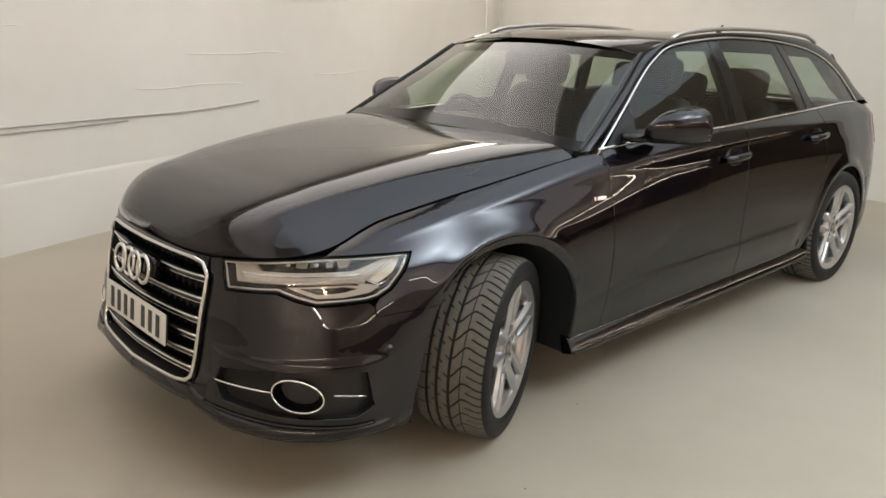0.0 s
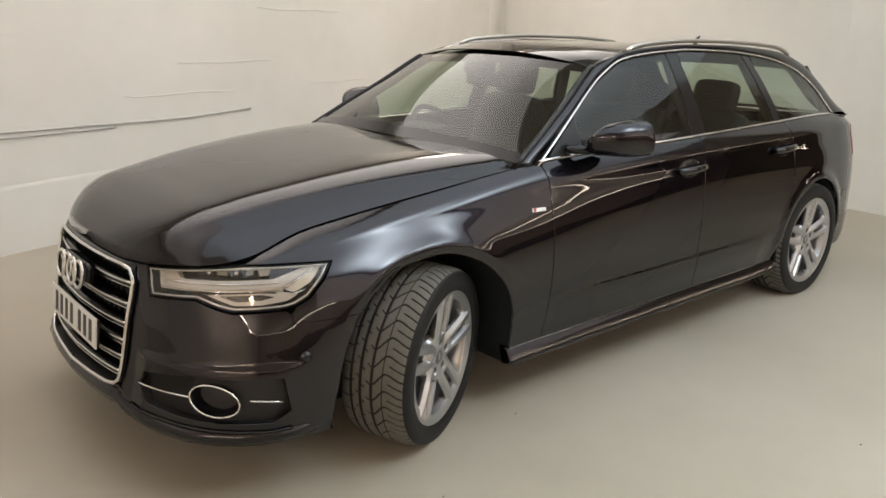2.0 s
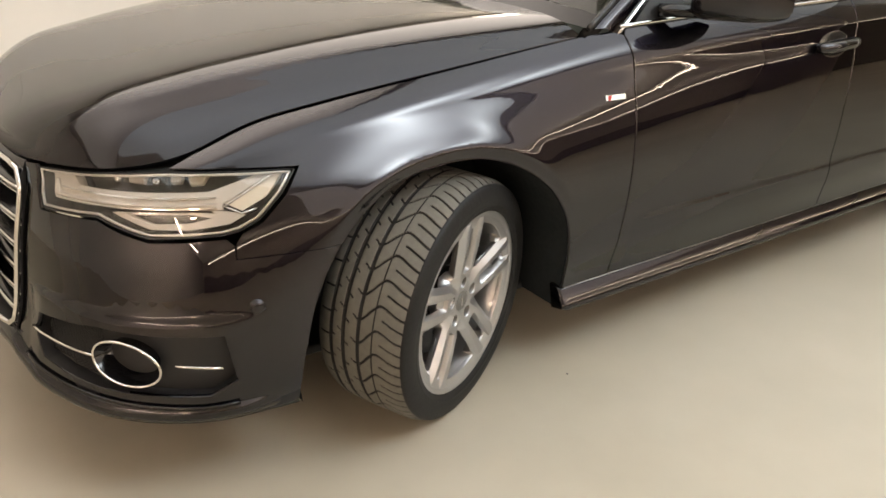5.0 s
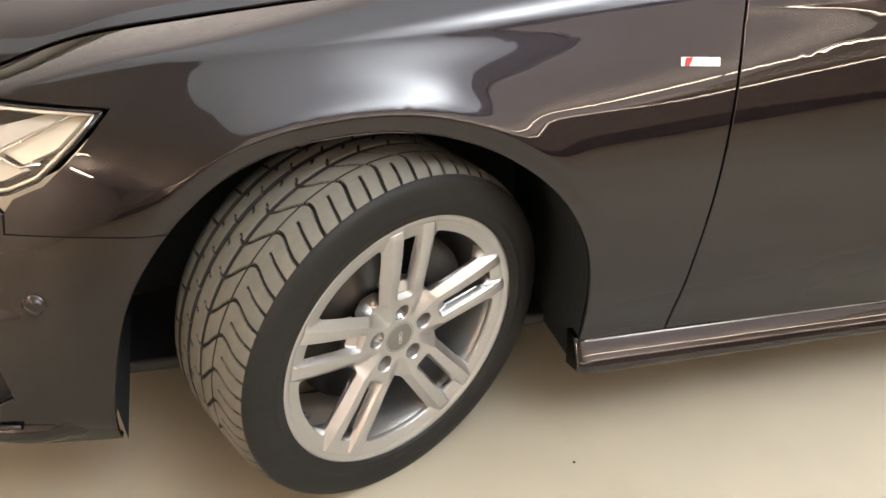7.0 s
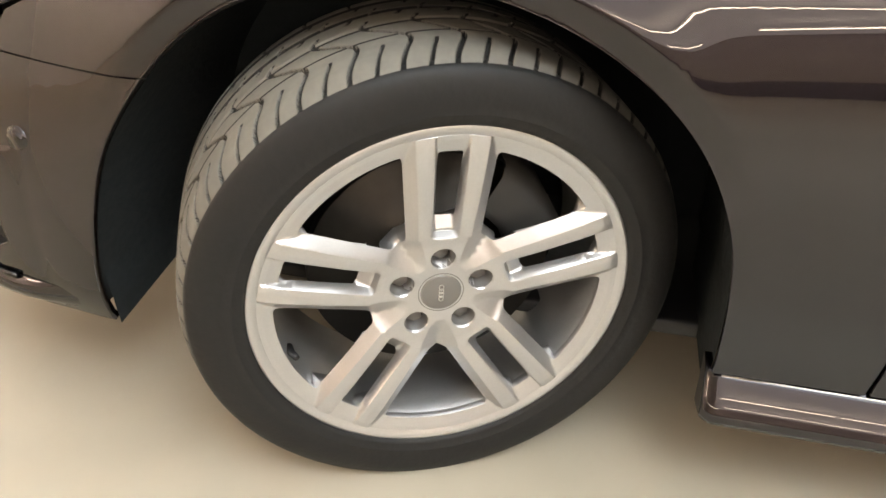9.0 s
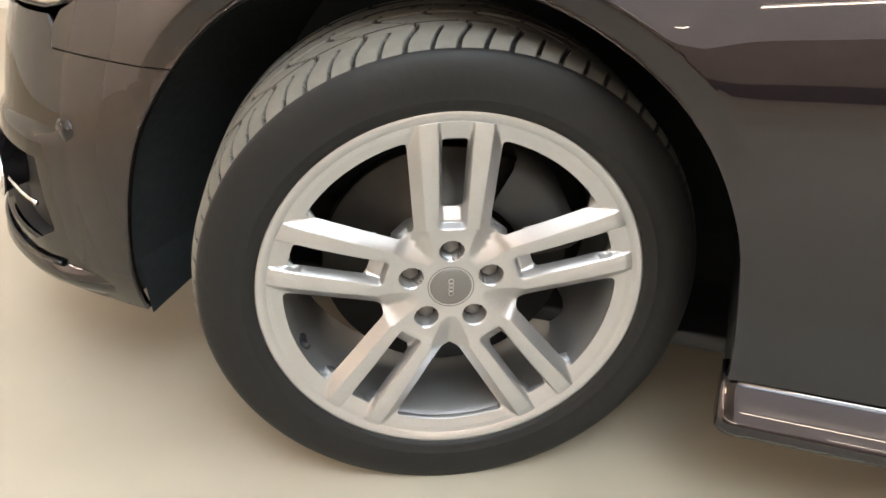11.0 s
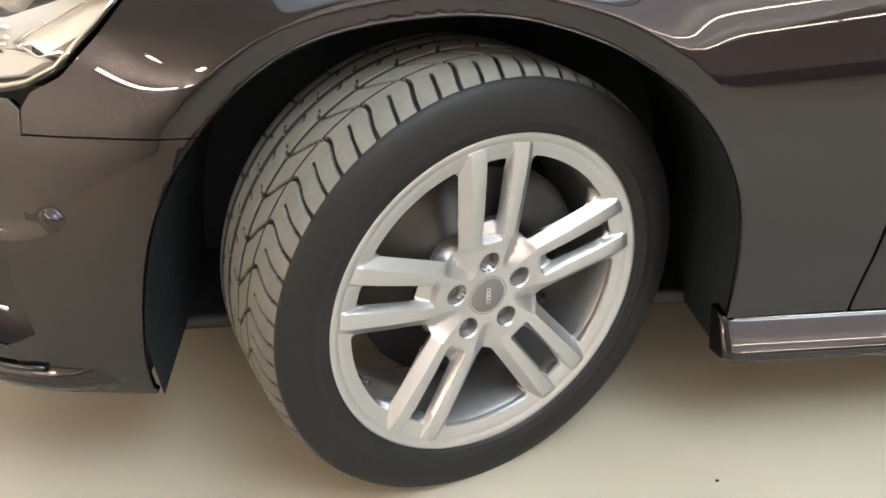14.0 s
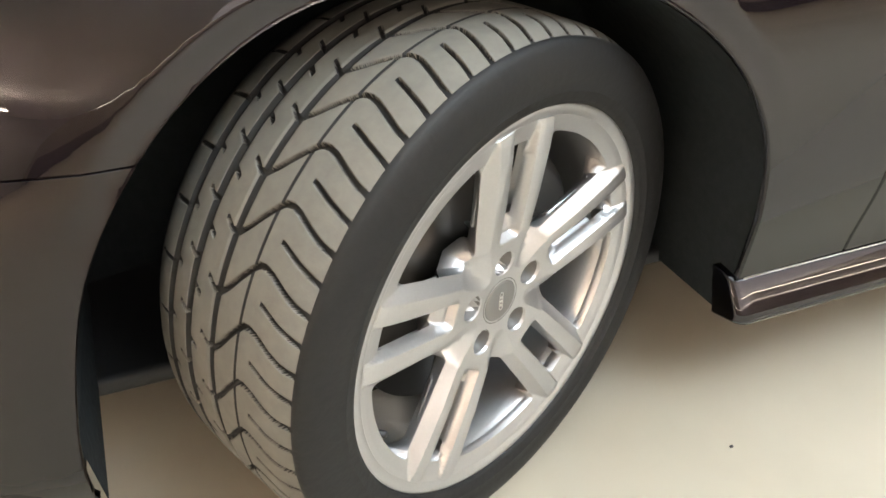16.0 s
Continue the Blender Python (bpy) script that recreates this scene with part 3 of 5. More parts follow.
# outlines of the cabin: window top line and roof edge, by x
TOP = [(.590, .992), (.72, 1.087), (.85, 1.178), (1.0, 1.276), (1.15, 1.354), (1.35, 1.417), (1.77, 1.449), (2.1, 1.446), (2.39, 1.430), (2.7, 1.392), (2.92, 1.330), (3.085, 1.235), (3.19, 1.14), (3.262, 1.072)]
EAVE = [(.475, .782, 1.006), (.68, .735, 1.125), (.88, .68, 1.24), (1.10, .618, 1.376), (1.25, .602, 1.421), (1.42, .594, 1.447), (1.8, .588, 1.470), (2.2, .586, 1.470), (2.6, .588, 1.456), (2.90, .605, 1.427),
        (3.13, .635, 1.352), (3.27, .68, 1.245), (3.43, .715, 1.125), (3.57, .755, 1.04)]
tp = np.linspace(0, 1, len(TOP))
top_x, top_z = flow(tp, [p[0] for p in TOP]), flow(tp, [p[1] for p in TOP])
eave = [flow(tp, [p[i] for p in EAVE]) for i in range(3)]


def cabin_flat(x, z):
    """Half width of the side windows' surface."""
    T = np.clip(x, .5, 3.5)
    base, zb = PW(T) + LINE_D[6](T), LINE_Z[6](T)
    h = z - zb
    return base - .36 * h - .42 * h * h - .004


def cabin(side=-1, inward=0.0):
    def at(x, z):
        return place(x, side * (cabin_flat(x, z) - inward), z)
    return at


def belt_z(x):
    return float(LINE_Z[6](x))


def window_line(a, b, n=24, drop=0.0):
    return [(float(top_x(t)), float(top_z(t)) - drop) for t in np.linspace(a, b, n)]


def t_of(x):
    return float(np.interp(x, [p[0] for p in TOP], tp))


FRONT_PANE = window_line(t_of(.66), t_of(1.655), 30, .012) + [(1.655, belt_z(1.655) + .004)] + [(x, belt_z(x) + .004) for x in np.linspace(1.6, .64, 20)]
REAR_PANE = window_line(t_of(1.755), t_of(2.36), 20, .012) + [(2.47, belt_z(2.47) + .004)] + [(x, belt_z(x) + .004) for x in np.linspace(2.4, 1.77, 14)]
QUARTER_PANE = window_line(t_of(2.44), t_of(3.236), 24, .012) + [(x, belt_z(x) + .006) for x in np.linspace(3.2, 2.56, 14)]
B_PILLAR = [(1.66, belt_z(1.66) + .004), (1.66, 1.434), (1.75, 1.436), (1.765, belt_z(1.76) + .004)]
C_PILLAR = [(2.475, belt_z(2.48) + .004), (2.355, 1.420), (2.425, 1.413), (2.555, belt_z(2.55) + .004)]

for side in (-1, 1):
    g, flip = cabin(side), side > 0
    for outline, label in ((FRONT_PANE, "front side window"), (REAR_PANE, "rear side window"), (QUARTER_PANE, "rear quarter window")):
        pane = panel("window", g, outline, WINDOW, car, "tinted " + label, step=.05, depth=0, flip=flip)
    for outline in (B_PILLAR, C_PILLAR):
        panel("pillar_cover", cabin(side, -.003), outline, GLOSS_BLACK, car, "glossy black pillar cover", step=.05, flip=flip)
    # chrome line round the side windows
    loop = [tuple(cabin(side, -.004)(np.array([x]), np.array([z]))[0]) for x, z in window_line(0, 1, 60)]
    low = [tuple(cabin(side, -.006)(np.array([x]), np.array([belt_z(x) + .004]))[0]) for x in np.linspace(3.23, .60, 60)]
    part("window_trim", sweep(loop, .0058, 8), CHROME, car, "chrome window surround")
    part("belt_trim", sweep(low, .0065, 8), CHROME, car, "chrome belt strip")
    # pillar and roof side in body colour
    rows = []
    for t in np.linspace(0, 1, 90):
        a = cabin(side, -.002)(np.array([top_x(t)]), np.array([top_z(t)]))[0]
        b = place(np.array([eave[0](t)]), np.array([side * eave[1](t)]), np.array([eave[2](t)]))[0]
        out = Vector((0, side * .55, .83))
        rows.append([Vector(a) * (1 - s) + Vector(b) * s + out * .018 * math.sin(math.pi * s) for s in np.linspace(0, 1, 9)])
    part("roof_side", grid(rows), PAINT, car)

# windscreen: rows from its base to the header
rows = []
for r in np.linspace(0, 1, 24):
    t = r * 3.0 / (len(TOP) - 1) + .002
    e = Vector((float(eave[0](t)), float(eave[1](t)) + .002, float(eave[2](t)) + .003))
    c = Vector((.375 + .665 * r, 0, 1.056 + .371 * r + .030 * math.sin(math.pi * r)))
    row = []
    for u in np.linspace(-1, 1, 41):
        p = c.lerp(Vector((e.x, e.y, e.z)), u * u)
        row.append((p.x, u * e.y + float(shear(p.x)), p.z))
    rows.append(row)
part("windscreen", grid(rows), SCREEN, car, "clear windscreen with a black lower edge")
HEADER = rows[-1]
part("screen_band", grid([[(p[0] - .004, p[1], p[2] + .004) for p in r] for r in rows[:3]]), GLOSS_BLACK, car, "black band along the foot of the windscreen")
for k in (0, -1):
    part("screen_seal", sweep([(r[k][0], r[k][1] * 1.006, r[k][2] + .002) for r in rows], .009, 8), BLACK, car, "black rubber windscreen seal")
# roof
rows = []
for t in np.linspace(3.0, 10.0, 40) / (len(TOP) - 1):
    ex, ey, ez = (float(f(t)) for f in eave)
    s = (t * (len(TOP) - 1) - 3) / 7
    cx, cz = ex - .075 * (1 - s) ** 2, 1.430 + .058 * math.sin(math.pi * min(s * .95 + .03, 1)) - .045 * s * s
    rows.append([(ex + (cx - ex) * (1 - u * u), u * ey, ez + (cz - ez) * (1 - abs(u) ** 2.4)) for u in np.linspace(-1, 1, 33)])
# its front edge folds down to the windscreen
fold = np.array(HEADER)
rows.insert(0, [(float(np.interp(u, np.linspace(-1, 1, 41), fold[:, 0])) - .003, float(np.interp(u, np.linspace(-1, 1, 41), fold[:, 1])), float(np.interp(u, np.linspace(-1, 1, 41), fold[:, 2])) + .0035) for u in np.linspace(-1, 1, 33)])
part("roof", grid(rows), PAINT, car)
# tailgate glass and spoiler
rows = []
for t in np.linspace(10.0, 13.0, 14) / (len(TOP) - 1):
    ex, ey, ez = (float(f(t)) for f in eave)
    rows.append([(ex + .05 * (1 - u * u), u * ey, ez - .003) for u in np.linspace(-1, 1, 17)])
for k in (0, 14):
    part("tailgate_pillar", grid([r[k:k + 3] for r in rows]), PAINT, car)
rows = [r[2:15] for r in rows]
part("rear_window", grid(rows), WINDOW, car, "tinted tailgate window")
part("tailgate_top", grid([[(x, u * w, z + .01 * (1 - u * u)) for u in np.linspace(-1, 1, 9)] for x, w, z in ((3.55, .745, 1.045), (3.70, .70, 1.03), (3.78, .64, 1.0))]), PAINT, car)

# ---- the car: wheels ----
LOADED = .333
SPOKES = [radians(72 * k) for k in range(5)]


def turned(points, a):
    c, s = math.cos(a), math.sin(a)
    return [(x * c + z * s, -x * s + z * c) for x, z in points]


def rounded(poly, r, n=4):
    """A polygon with its corners rounded."""
    out = []
    for p, q, t in zip(poly[-1:] + poly[:-1], poly, poly[1:] + poly[:1]):
        p, q, t = Vector(p), Vector(q), Vector(t)
        k = min(r, (p - q).length * .45, (t - q).length * .45)
        a, b = q + (p - q).normalized() * k, q + (t - q).normalized() * k
        out += [tuple((a * (1 - s) ** 2 + q * 2 * s * (1 - s) + b * s * s)) for s in np.linspace(0, 1, n)]
    return out


def line_to_arc(offset, r):
    return (offset, math.sqrt(r * r - offset * offset))


WIN_R = .2265
slot = rounded([(-.0130, .117), (-.0160, .2225), (.0160, .2225), (.0130, .117)], .005)
a36 = radians(36)
# window between two double spokes, drawn about its own middle line
foot = turned([line_to_arc(.0595, WIN_R - .002)], -a36)[0]
ang = math.atan2(abs(foot[0]), foot[1])
outer_arc = [(WIN_R * math.sin(q), WIN_R * math.cos(q)) for q in np.linspace(-ang, ang, 12)]
window_poly = rounded([(-.011, .1005), *outer_arc, (.011, .1005)], .007, 4)
WINDOWS = [turned(window_poly, a + a36) for a in SPOKES]
SLOTS = [turned(slot, a) for a in SPOKES]
BOLTS = [turned([(.0178 * math.cos(q), .0575 + .0178 * math.sin(q)) for q in np.linspace(0, 2 * math.pi, 14)[:-1]], a) for a in SPOKES]
# the groove that each window sits in: its sides run on out to the lip, and meet in a point near the hub
side_in, side_out = Vector((.011, .1005)), Vector((abs(foot[0]), foot[1]))
far_side = side_out + (side_out - side_in) * .32
GROOVE_LINE = [(0, .064), (.011, .092), tuple(side_in), tuple(far_side), (-far_side.x, far_side.y), (-side_in.x, side_in.y), (-.011, .092)]
near_groove = turned(GROOVE_LINE, a36)
CHANNEL = [(-.0135, .098), (-.0180, .275), (.0180, .275), (.0135, .098)]


def gap_to(poly, x, z):
    """Distance from a polygon's edge, negative within it."""
    best, within = np.full(len(x), 9.0), np.zeros(len(x), bool)
    for (x0, z0), (x1, z1) in zip(poly, poly[1:] + poly[:1]):
        dx, dz = x1 - x0, z1 - z0
        s = np.clip(((x - x0) * dx + (z - z0) * dz) / (dx * dx + dz * dz + 1e-12), 0, 1)
        best = np.minimum(best, np.hypot(x - x0 - s * dx, z - z0 - s * dz))
        if abs(dz) > 1e-9:
            within ^= ((z0 > z) != (z1 > z)) & (x < dx * (z - z0) / dz + x0)
    return np.where(within, -best, best)


FLANK = .0155


def rim_face(a, b):
    r, th = np.hypot(a, b), np.arctan2(a, b)
    near = (th + a36) % (2 * a36) - a36
    off, along = np.abs(r * np.sin(near)), r * np.cos(near)
    # crown of the legs, and the hollow ring that they run into
    crown = np.interp(r, [0, .03, .06, .085, .10, .15, .21, .236, .2485], [-.0815, -.083, -.0865, -.0885, -.0915, -.0990, -.1050, -.1062, -.1046])
    ring = np.interp(r, [0, .205, .2265, .240, .2485], [-.078, -.088, -.0965, -.1010, -.1030])
    dw, ds = gap_to(near_groove, off, along), gap_to(CHANNEL, off, along)
    # sloping flanks towards the windows, steeper ones to the channel between the legs
    flank = np.interp(r, [.06, .10, .14], [.006, .011, .0135]) * np.clip(1 - dw / FLANK, 0, 2.2)
    # the crowns lean a little towards the channel
    lean = .0022 * np.clip((.030 - off) / .016, 0, 1) * np.clip((along - .10) / .05, 0, 1)
    inner = .013 * np.clip(1 - ds / .0050, 0, 1) + .012 * np.clip(-ds / .0025, 0, 1) * np.clip((along - .100) / .018, 0, 1)
    leg = crown + np.maximum(flank + lean, inner)
    return np.stack([a, np.minimum(leg, np.where(r > .20, ring, .1)), b], 1)


# lines where the rim's facets meet
def beyond(poly, d):
    return dense(inset(poly, -d), .0035)


RIM_LINES = [p for a in SPOKES for d in (FLANK + .0006, FLANK - .0006, .009, .0004) for p in turned(beyond(GROOVE_LINE, d), a + a36)]
RIM_LINES += [p for a in SPOKES for d in (.0055, .0045, .0005) for p in turned(beyond(CHANNEL, d), a)]
RIM_LINES += [p for a in SPOKES for p in turned([(o, z) for o in (-.010, -.005, 0, .005, .010) for z in np.arange(.099, .118, .003)], a)]
RIM_LINES = [p for p in RIM_LINES if math.hypot(*p) < .206]
# a fine net where the legs run into the ring
RIM_LINES += [(r * math.sin(q), r * math.cos(q)) for i, r in enumerate(np.arange(.206, .2462, .0027)) for q in (np.arange(520) + .5 * (i % 2)) * 2 * math.pi / 520]


def build_wheel(name, label, per, cols):
    w = thing(name, label, "wheel")
    rim = panel("rim", rim_face, [(.247 * math.sin(q), .247 * math.cos(q)) for q in np.linspace(0, 2 * math.pi, 120)[:-1]], ALLOY, w, "silver five double-spoke alloy rim",
                [*WINDOWS, *SLOTS, *BOLTS], step=.006, depth=.034, edge=.004, flip=False, e=.0009, extra=RIM_LINES)
    part("rim_lip", lathe([(.226, -.05), (.234, -.092), (.243, -.1003), (.252, -.1048), (.2580, -.1070), (.262, -.1065), (.2635, -.101), (.258, -.085), (.242, -.06), (.236, .0), (.236, .09), (.256, .108), (.260, .105),
                           (.240, .085), (.226, .0), (.226, -.04)], 128, True), ALLOY, rim)
    cap = part("centre_cap", lathe([(0.0001, -.0845), (.026, -.0845), (.0285, -.0835), (.0295, -.0815), (.0315, -.0838), (.0335, -.0825), (.034, -.076), (.03, -.07)], 48), CAP_GREY, rim, "grey centre cap")
    for k in range(4):
        part("cap_ring", sweep([(.0032 * math.cos(q), -.0851, (k - 1.5) * .0062 + .0042 * math.sin(q)) for q in np.linspace(0, 2 * math.pi, 17)[:-1]], .0006, 5, True, up=(0, 1, 0)), SATIN, cap)
    for a in SPOKES:
        x, z = turned([(0, .0575)], a)[0]
        bolt = lathe([(.0001, -.070), (.0105, -.070), (.0118, -.068), (.0118, -.045)], 6)
        bolt.transform(Matrix.Translation((x, 0, z)))
        part("wheel_bolt", bolt, GREY_BOLT, rim)
        cup = lathe([(.0177, -.0826), (.0170, -.0815), (.0160, -.056), (.0001, -.054)], 16)
        cup.transform(Matrix.Translation((x, 0, z)))
        part("bolt_cup", cup, GREY_BOLT, rim)
    x, z = turned([(0, .228)], radians(247))[0]
    part("valve", sweep([(x, -.058, z), (x * .985, -.074, z * .985), (x * .955, -.088, z * .955)], [.006, .0055, .0045], 10), BLACK, rim, "black rubber valve")
    # tyre: side walls by turning, tread as a fine relief
    side_wall = lathe([(.258, -.102), (.2615, -.107), (.2635, -.1105), (.268, -.1125), (.2765, -.1150), (.2775, -.1157), (.2790, -.1159), (.2800, -.1156), (.290, -.1172), (.304, -.1172), (.316, -.1152), (.325, -.1122), (.3315, -.1088), (.3355, -.1045), (.335, -.098),
                       (.335, .138), (.332, .148), (.316, .154), (.290, .154), (.268, .138), (.258, .110)], 160)
    for v in side_wall.verts:
        low = max(0, -LOADED - v.co.z)
        v.co.z, v.co.y = max(v.co.z, -LOADED), v.co.y * (1 + 2.5 * low)
    tyre = part("tyre", side_wall, RUBBER, w, "black low-profile tyre")
    pitches = 34
    n = pitches * per
    th, ys = np.arange(n) * 2 * math.pi / n, np.linspace(-.107, .147, cols)
    A, Y = np.meshgrid(th, ys, indexing="ij")
    phase, run = A * pitches / (2 * math.pi), 2 * math.pi * .342 / pitches
    r = .3475 - 14.0 * np.clip(np.abs(Y - .020) - .086, 0, 1) ** 2.2 - .25 * (Y - .020) ** 2
    cut = np.zeros_like(r)
    wave = lambda p: np.abs((p + .5) % 1 - .5) * run
    for y0, wide in ((.018, .0058), (.062, .0058), (.099, .0050), (-.024, .0014)):
        cut = np.maximum(cut, np.clip((wide - np.abs(Y - y0)) / .0012, 0, 1))

    def sipe(ks, vs, width, y0, y1, start=0.0):
        """A cut that runs across the tread: pitches forward at each place across."""
        at, to = np.interp(Y, ks, vs), np.interp(Y + .001, ks, vs)
        lean = np.sqrt(1 + ((to - at) * run / .001) ** 2)
        return np.clip((width - wave(phase - start - at) / lean) / .0007, 0, 1) * (Y > y0) * (Y < y1)

    # long hooks from the outer shoulder swing forward, then far back to the first groove; short cuts lie between them
    cut = np.maximum(cut, sipe([-.108, -.088, -.068, -.050, -.038, -.030, -.022, -.010, .002, .012], [-.02, .06, .19, .31, .355, .33, .22, .0, -.24, -.40], .0032, -.108, .013))
    cut = np.maximum(cut, sipe([-.108, -.038], [-.02, .36], .0028, -.108, -.046, .5))
    for y0, y1, start in ((.022, .037, .3), (.045, .057, .8), (.067, .079, .1), (.086, .094, .6), (.104, .136, .4)):
        cut = np.maximum(cut, sipe([0, .1], [0, 1.1], .0028, y0, y1, start))
    r = r - .0068 * cut
    # flattened where it carries the car
    X, Z = r * np.sin(A), np.maximum(r * np.cos(A), -LOADED)
    verts = np.stack([X, Y, Z], -1).reshape(-1, 3)
    idx = np.arange(n * cols).reshape(n, cols)
    nxt = np.roll(idx, -1, 0)
    faces = np.stack([idx[:, :-1], nxt[:, :-1], nxt[:, 1:], idx[:, 1:]], -1).reshape(-1, 4)
    mesh = bpy.data.meshes.new("tread")
    mesh.from_pydata(verts.tolist(), [], faces.tolist())
    mesh.polygons.foreach_set("use_smooth", [True] * len(mesh.polygons))
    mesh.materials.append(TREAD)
    mesh.materials.append(GROOVE_SHADE)
    # groove floors take the rubber with shade in its colour
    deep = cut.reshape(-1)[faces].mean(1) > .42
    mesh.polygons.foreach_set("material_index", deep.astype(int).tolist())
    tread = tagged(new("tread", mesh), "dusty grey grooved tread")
    tread.parent = tyre
    # brake seen between the spokes
    disc = part("brake_disc", lathe([(.0001, -.035), (.075, -.035), (.080, -.012), (.176, -.012), (.177, -.010), (.177, .012), (.08, .014)], 72), STEEL, w, "worn steel brake disc")
    part("hub", lathe([(.0001, -.060), (.070, -.060), (.078, -.050), (.080, -.03)], 40), IRON, disc)
    caliper = []
    for a in np.linspace(28, 78, 12):
        c, s = math.cos(radians(a)), math.sin(radians(a))
        caliper.append([(r * s, y, r * c) for r, y in ((.110, -.035), (.125, -.052), (.175, -.052), (.192, -.04), (.196, .05), (.105, .05), (.110, -.035))])
    part("brake_caliper", grid(caliper, (0.08, 0, 0.08)), IRON, w, "dark cast brake caliper")
    return w


STEER, CAMBER = 25.0, 2.8
front_wheel = build_wheel("wheel", "silver alloy wheel, steered outwards, with a dusty black tyre", 72, 190)
front_wheel.matrix_basis = pose(-.034, -.807, LOADED + .003, CAMBER, 0, STEER)
rear_wheel = build_wheel("wheel", "silver five double-spoke alloy wheel with a black tyre", 18, 70)
far_front = copy_thing(rear_wheel, pose(.0, .80, LOADED, 0, 0, 180 + STEER))
far_rear = copy_thing(rear_wheel, pose(2.915, .813, LOADED, 0, 0, 180))
rear_wheel.matrix_basis = pose(2.915, -.813, LOADED)
for w in (front_wheel, rear_wheel, far_front, far_rear):
    w.parent = car

# ---- the car: front end ----
def on(T, z, out=0.0, side=-1):
    """A point on the skin, moved out by a little."""
    return tuple(skin(side, -out)(np.array([float(T)]), np.array([float(z)]))[0])


def line_on(points, out, side=-1, step=0.02):
    return [on(T, z, out, side) for T, z in dense(list(points), step, closed=False)]


# grille: chrome frame, dark well, slats with bright edges
grille = thing("grille", "", "")
grille.parent = car
half_frame = [(-1.629, .752), (-1.30, .748), (-1.252, .738), (-1.225, .705), (-1.228, .655), (-1.262, .362), (-1.285, .342), (-1.33, .334), (-1.629, .326)]
near_line = line_on(half_frame, .012, -1)
far_line = line_on(half_frame, .012, 1)
part("grille_frame", sweep(near_line + far_line[::-1][1:-1], .0078, 10, True, 0.8, (1, 0, 0)), CHROME, grille, "polished chrome grille frame")
# painted nose between the bonnet's edge and the chrome
strip = [[], [], []]
for s, T in [(-1, t) for t in np.linspace(-1.238, -1.629, 24)] + [(1, t) for t in np.linspace(-1.629, -1.238, 24)][1:]:
    low = float(np.interp(T, [-1.629, -1.30, -1.252, -1.238], [.756, .752, .743, .732]))
    for row, (z, d) in zip(strip, ((edge_z(T) - .003, -.006), (edge_z(T) - .007, .001), (low, .006))):
        row.append(on(T, z, d, s))
part("nose_strip", grid(strip, (0, 0, .6)), PAINT, car)
well = [[on(T, z, -.075, -1) for T in np.linspace(-1.629, -1.225, 12)][::-1] + [on(T, z, -.075, 1) for T in np.linspace(-1.629, -1.225, 12)][1:] for z in np.linspace(.332, .75, 12)]
part("grille_well", grid(well, (0, 0, .5)), BLACK, grille)
for z0 in (.332, .745):
    part("grille_edge", grid([[on(T, z0, d, s) for s, T in [(-1, t) for t in np.linspace(-1.24, -1.629, 12)] + [(1, t) for t in np.linspace(-1.629, -1.24, 12)][1:]] for d in (.005, -.075)], (-.9, 0, .53)), BLACK, grille)
for s in (-1, 1):
    part("grille_edge", grid([[on(float(np.interp(z, [.31, .66, .745], [-1.262, -1.224, -1.245])), z, d, s) for z in np.linspace(.332, .745, 14)] for d in (.005, -.075)], (-.9, 0, .53)), BLACK, grille)


def grille_line(z, out, reach):
    far = [on(T, z, out, 1) for T in np.linspace(reach, -1.629, 14)]
    return far + [on(T, z, out, -1) for T in np.linspace(-1.629, reach, 14)][1:]


for z in (.685, .613, .545, .484, .428, .375):
    reach = float(np.interp(z, [.31, .66, .745], [-1.270, -1.234, -1.252]))
    back, front = grille_line(z, -.06, reach), grille_line(z, -.004, reach)
    rows = [[(p[0], p[1], p[2] + dz) for p in line] for line, dz in ((back, .010), (front, .012), (grille_line(z, .002, reach), .004), (grille_line(z, .0, reach), -.010), (back, -.012))]
    slat = part("slat", grid(rows, (-.9, 0, z)), GLOSS_BLACK, grille, "black grille slat with a chrome edge")
    part("slat_chrome", sweep([(p[0], p[1], p[2] + .009) for p in grille_line(z, .003, reach)], .0042, 8, False, 1.0), CHROME, slat)
    part("slat_lower_chrome", sweep([(p[0], p[1], p[2] - .010) for p in grille_line(z, .0, reach)], .0018, 6, False, 1.0), CHROME, slat)
for T in np.linspace(-1.60, -1.26, 9):
    for s in (-1, 1):
        a, b = on(T, .33, -.045, s), on(T, .735, -.045, s)
        part("grille_rib", sweep([a, b], .004, 6), BLACK, grille)

# four plain rings on a dark boss
tilt = math.atan2(.075, .42)
ring_at = Matrix.Translation((-1.050, float(shear(-1.03)), .668)) @ Matrix.Rotation(tilt, 4, "Y")
emblem = part("emblem_boss", blob(.030, 0, .010, .022, .140, .040), GLOSS_BLACK, grille, "dark boss behind the emblem")
emblem.matrix_basis = ring_at
for k in range(4):
    ring = sweep([(-.004 * (k % 2), (k - 1.5) * .0625 + .047 * math.cos(q), .047 * math.sin(q)) for q in np.linspace(0, 2 * math.pi, 49)[:-1]], .0075, 10, True, .8, (1, 0, 0))
    ob = part("emblem_ring", ring, CHROME, grille, "chrome ring")
    ob.matrix_basis = ring_at

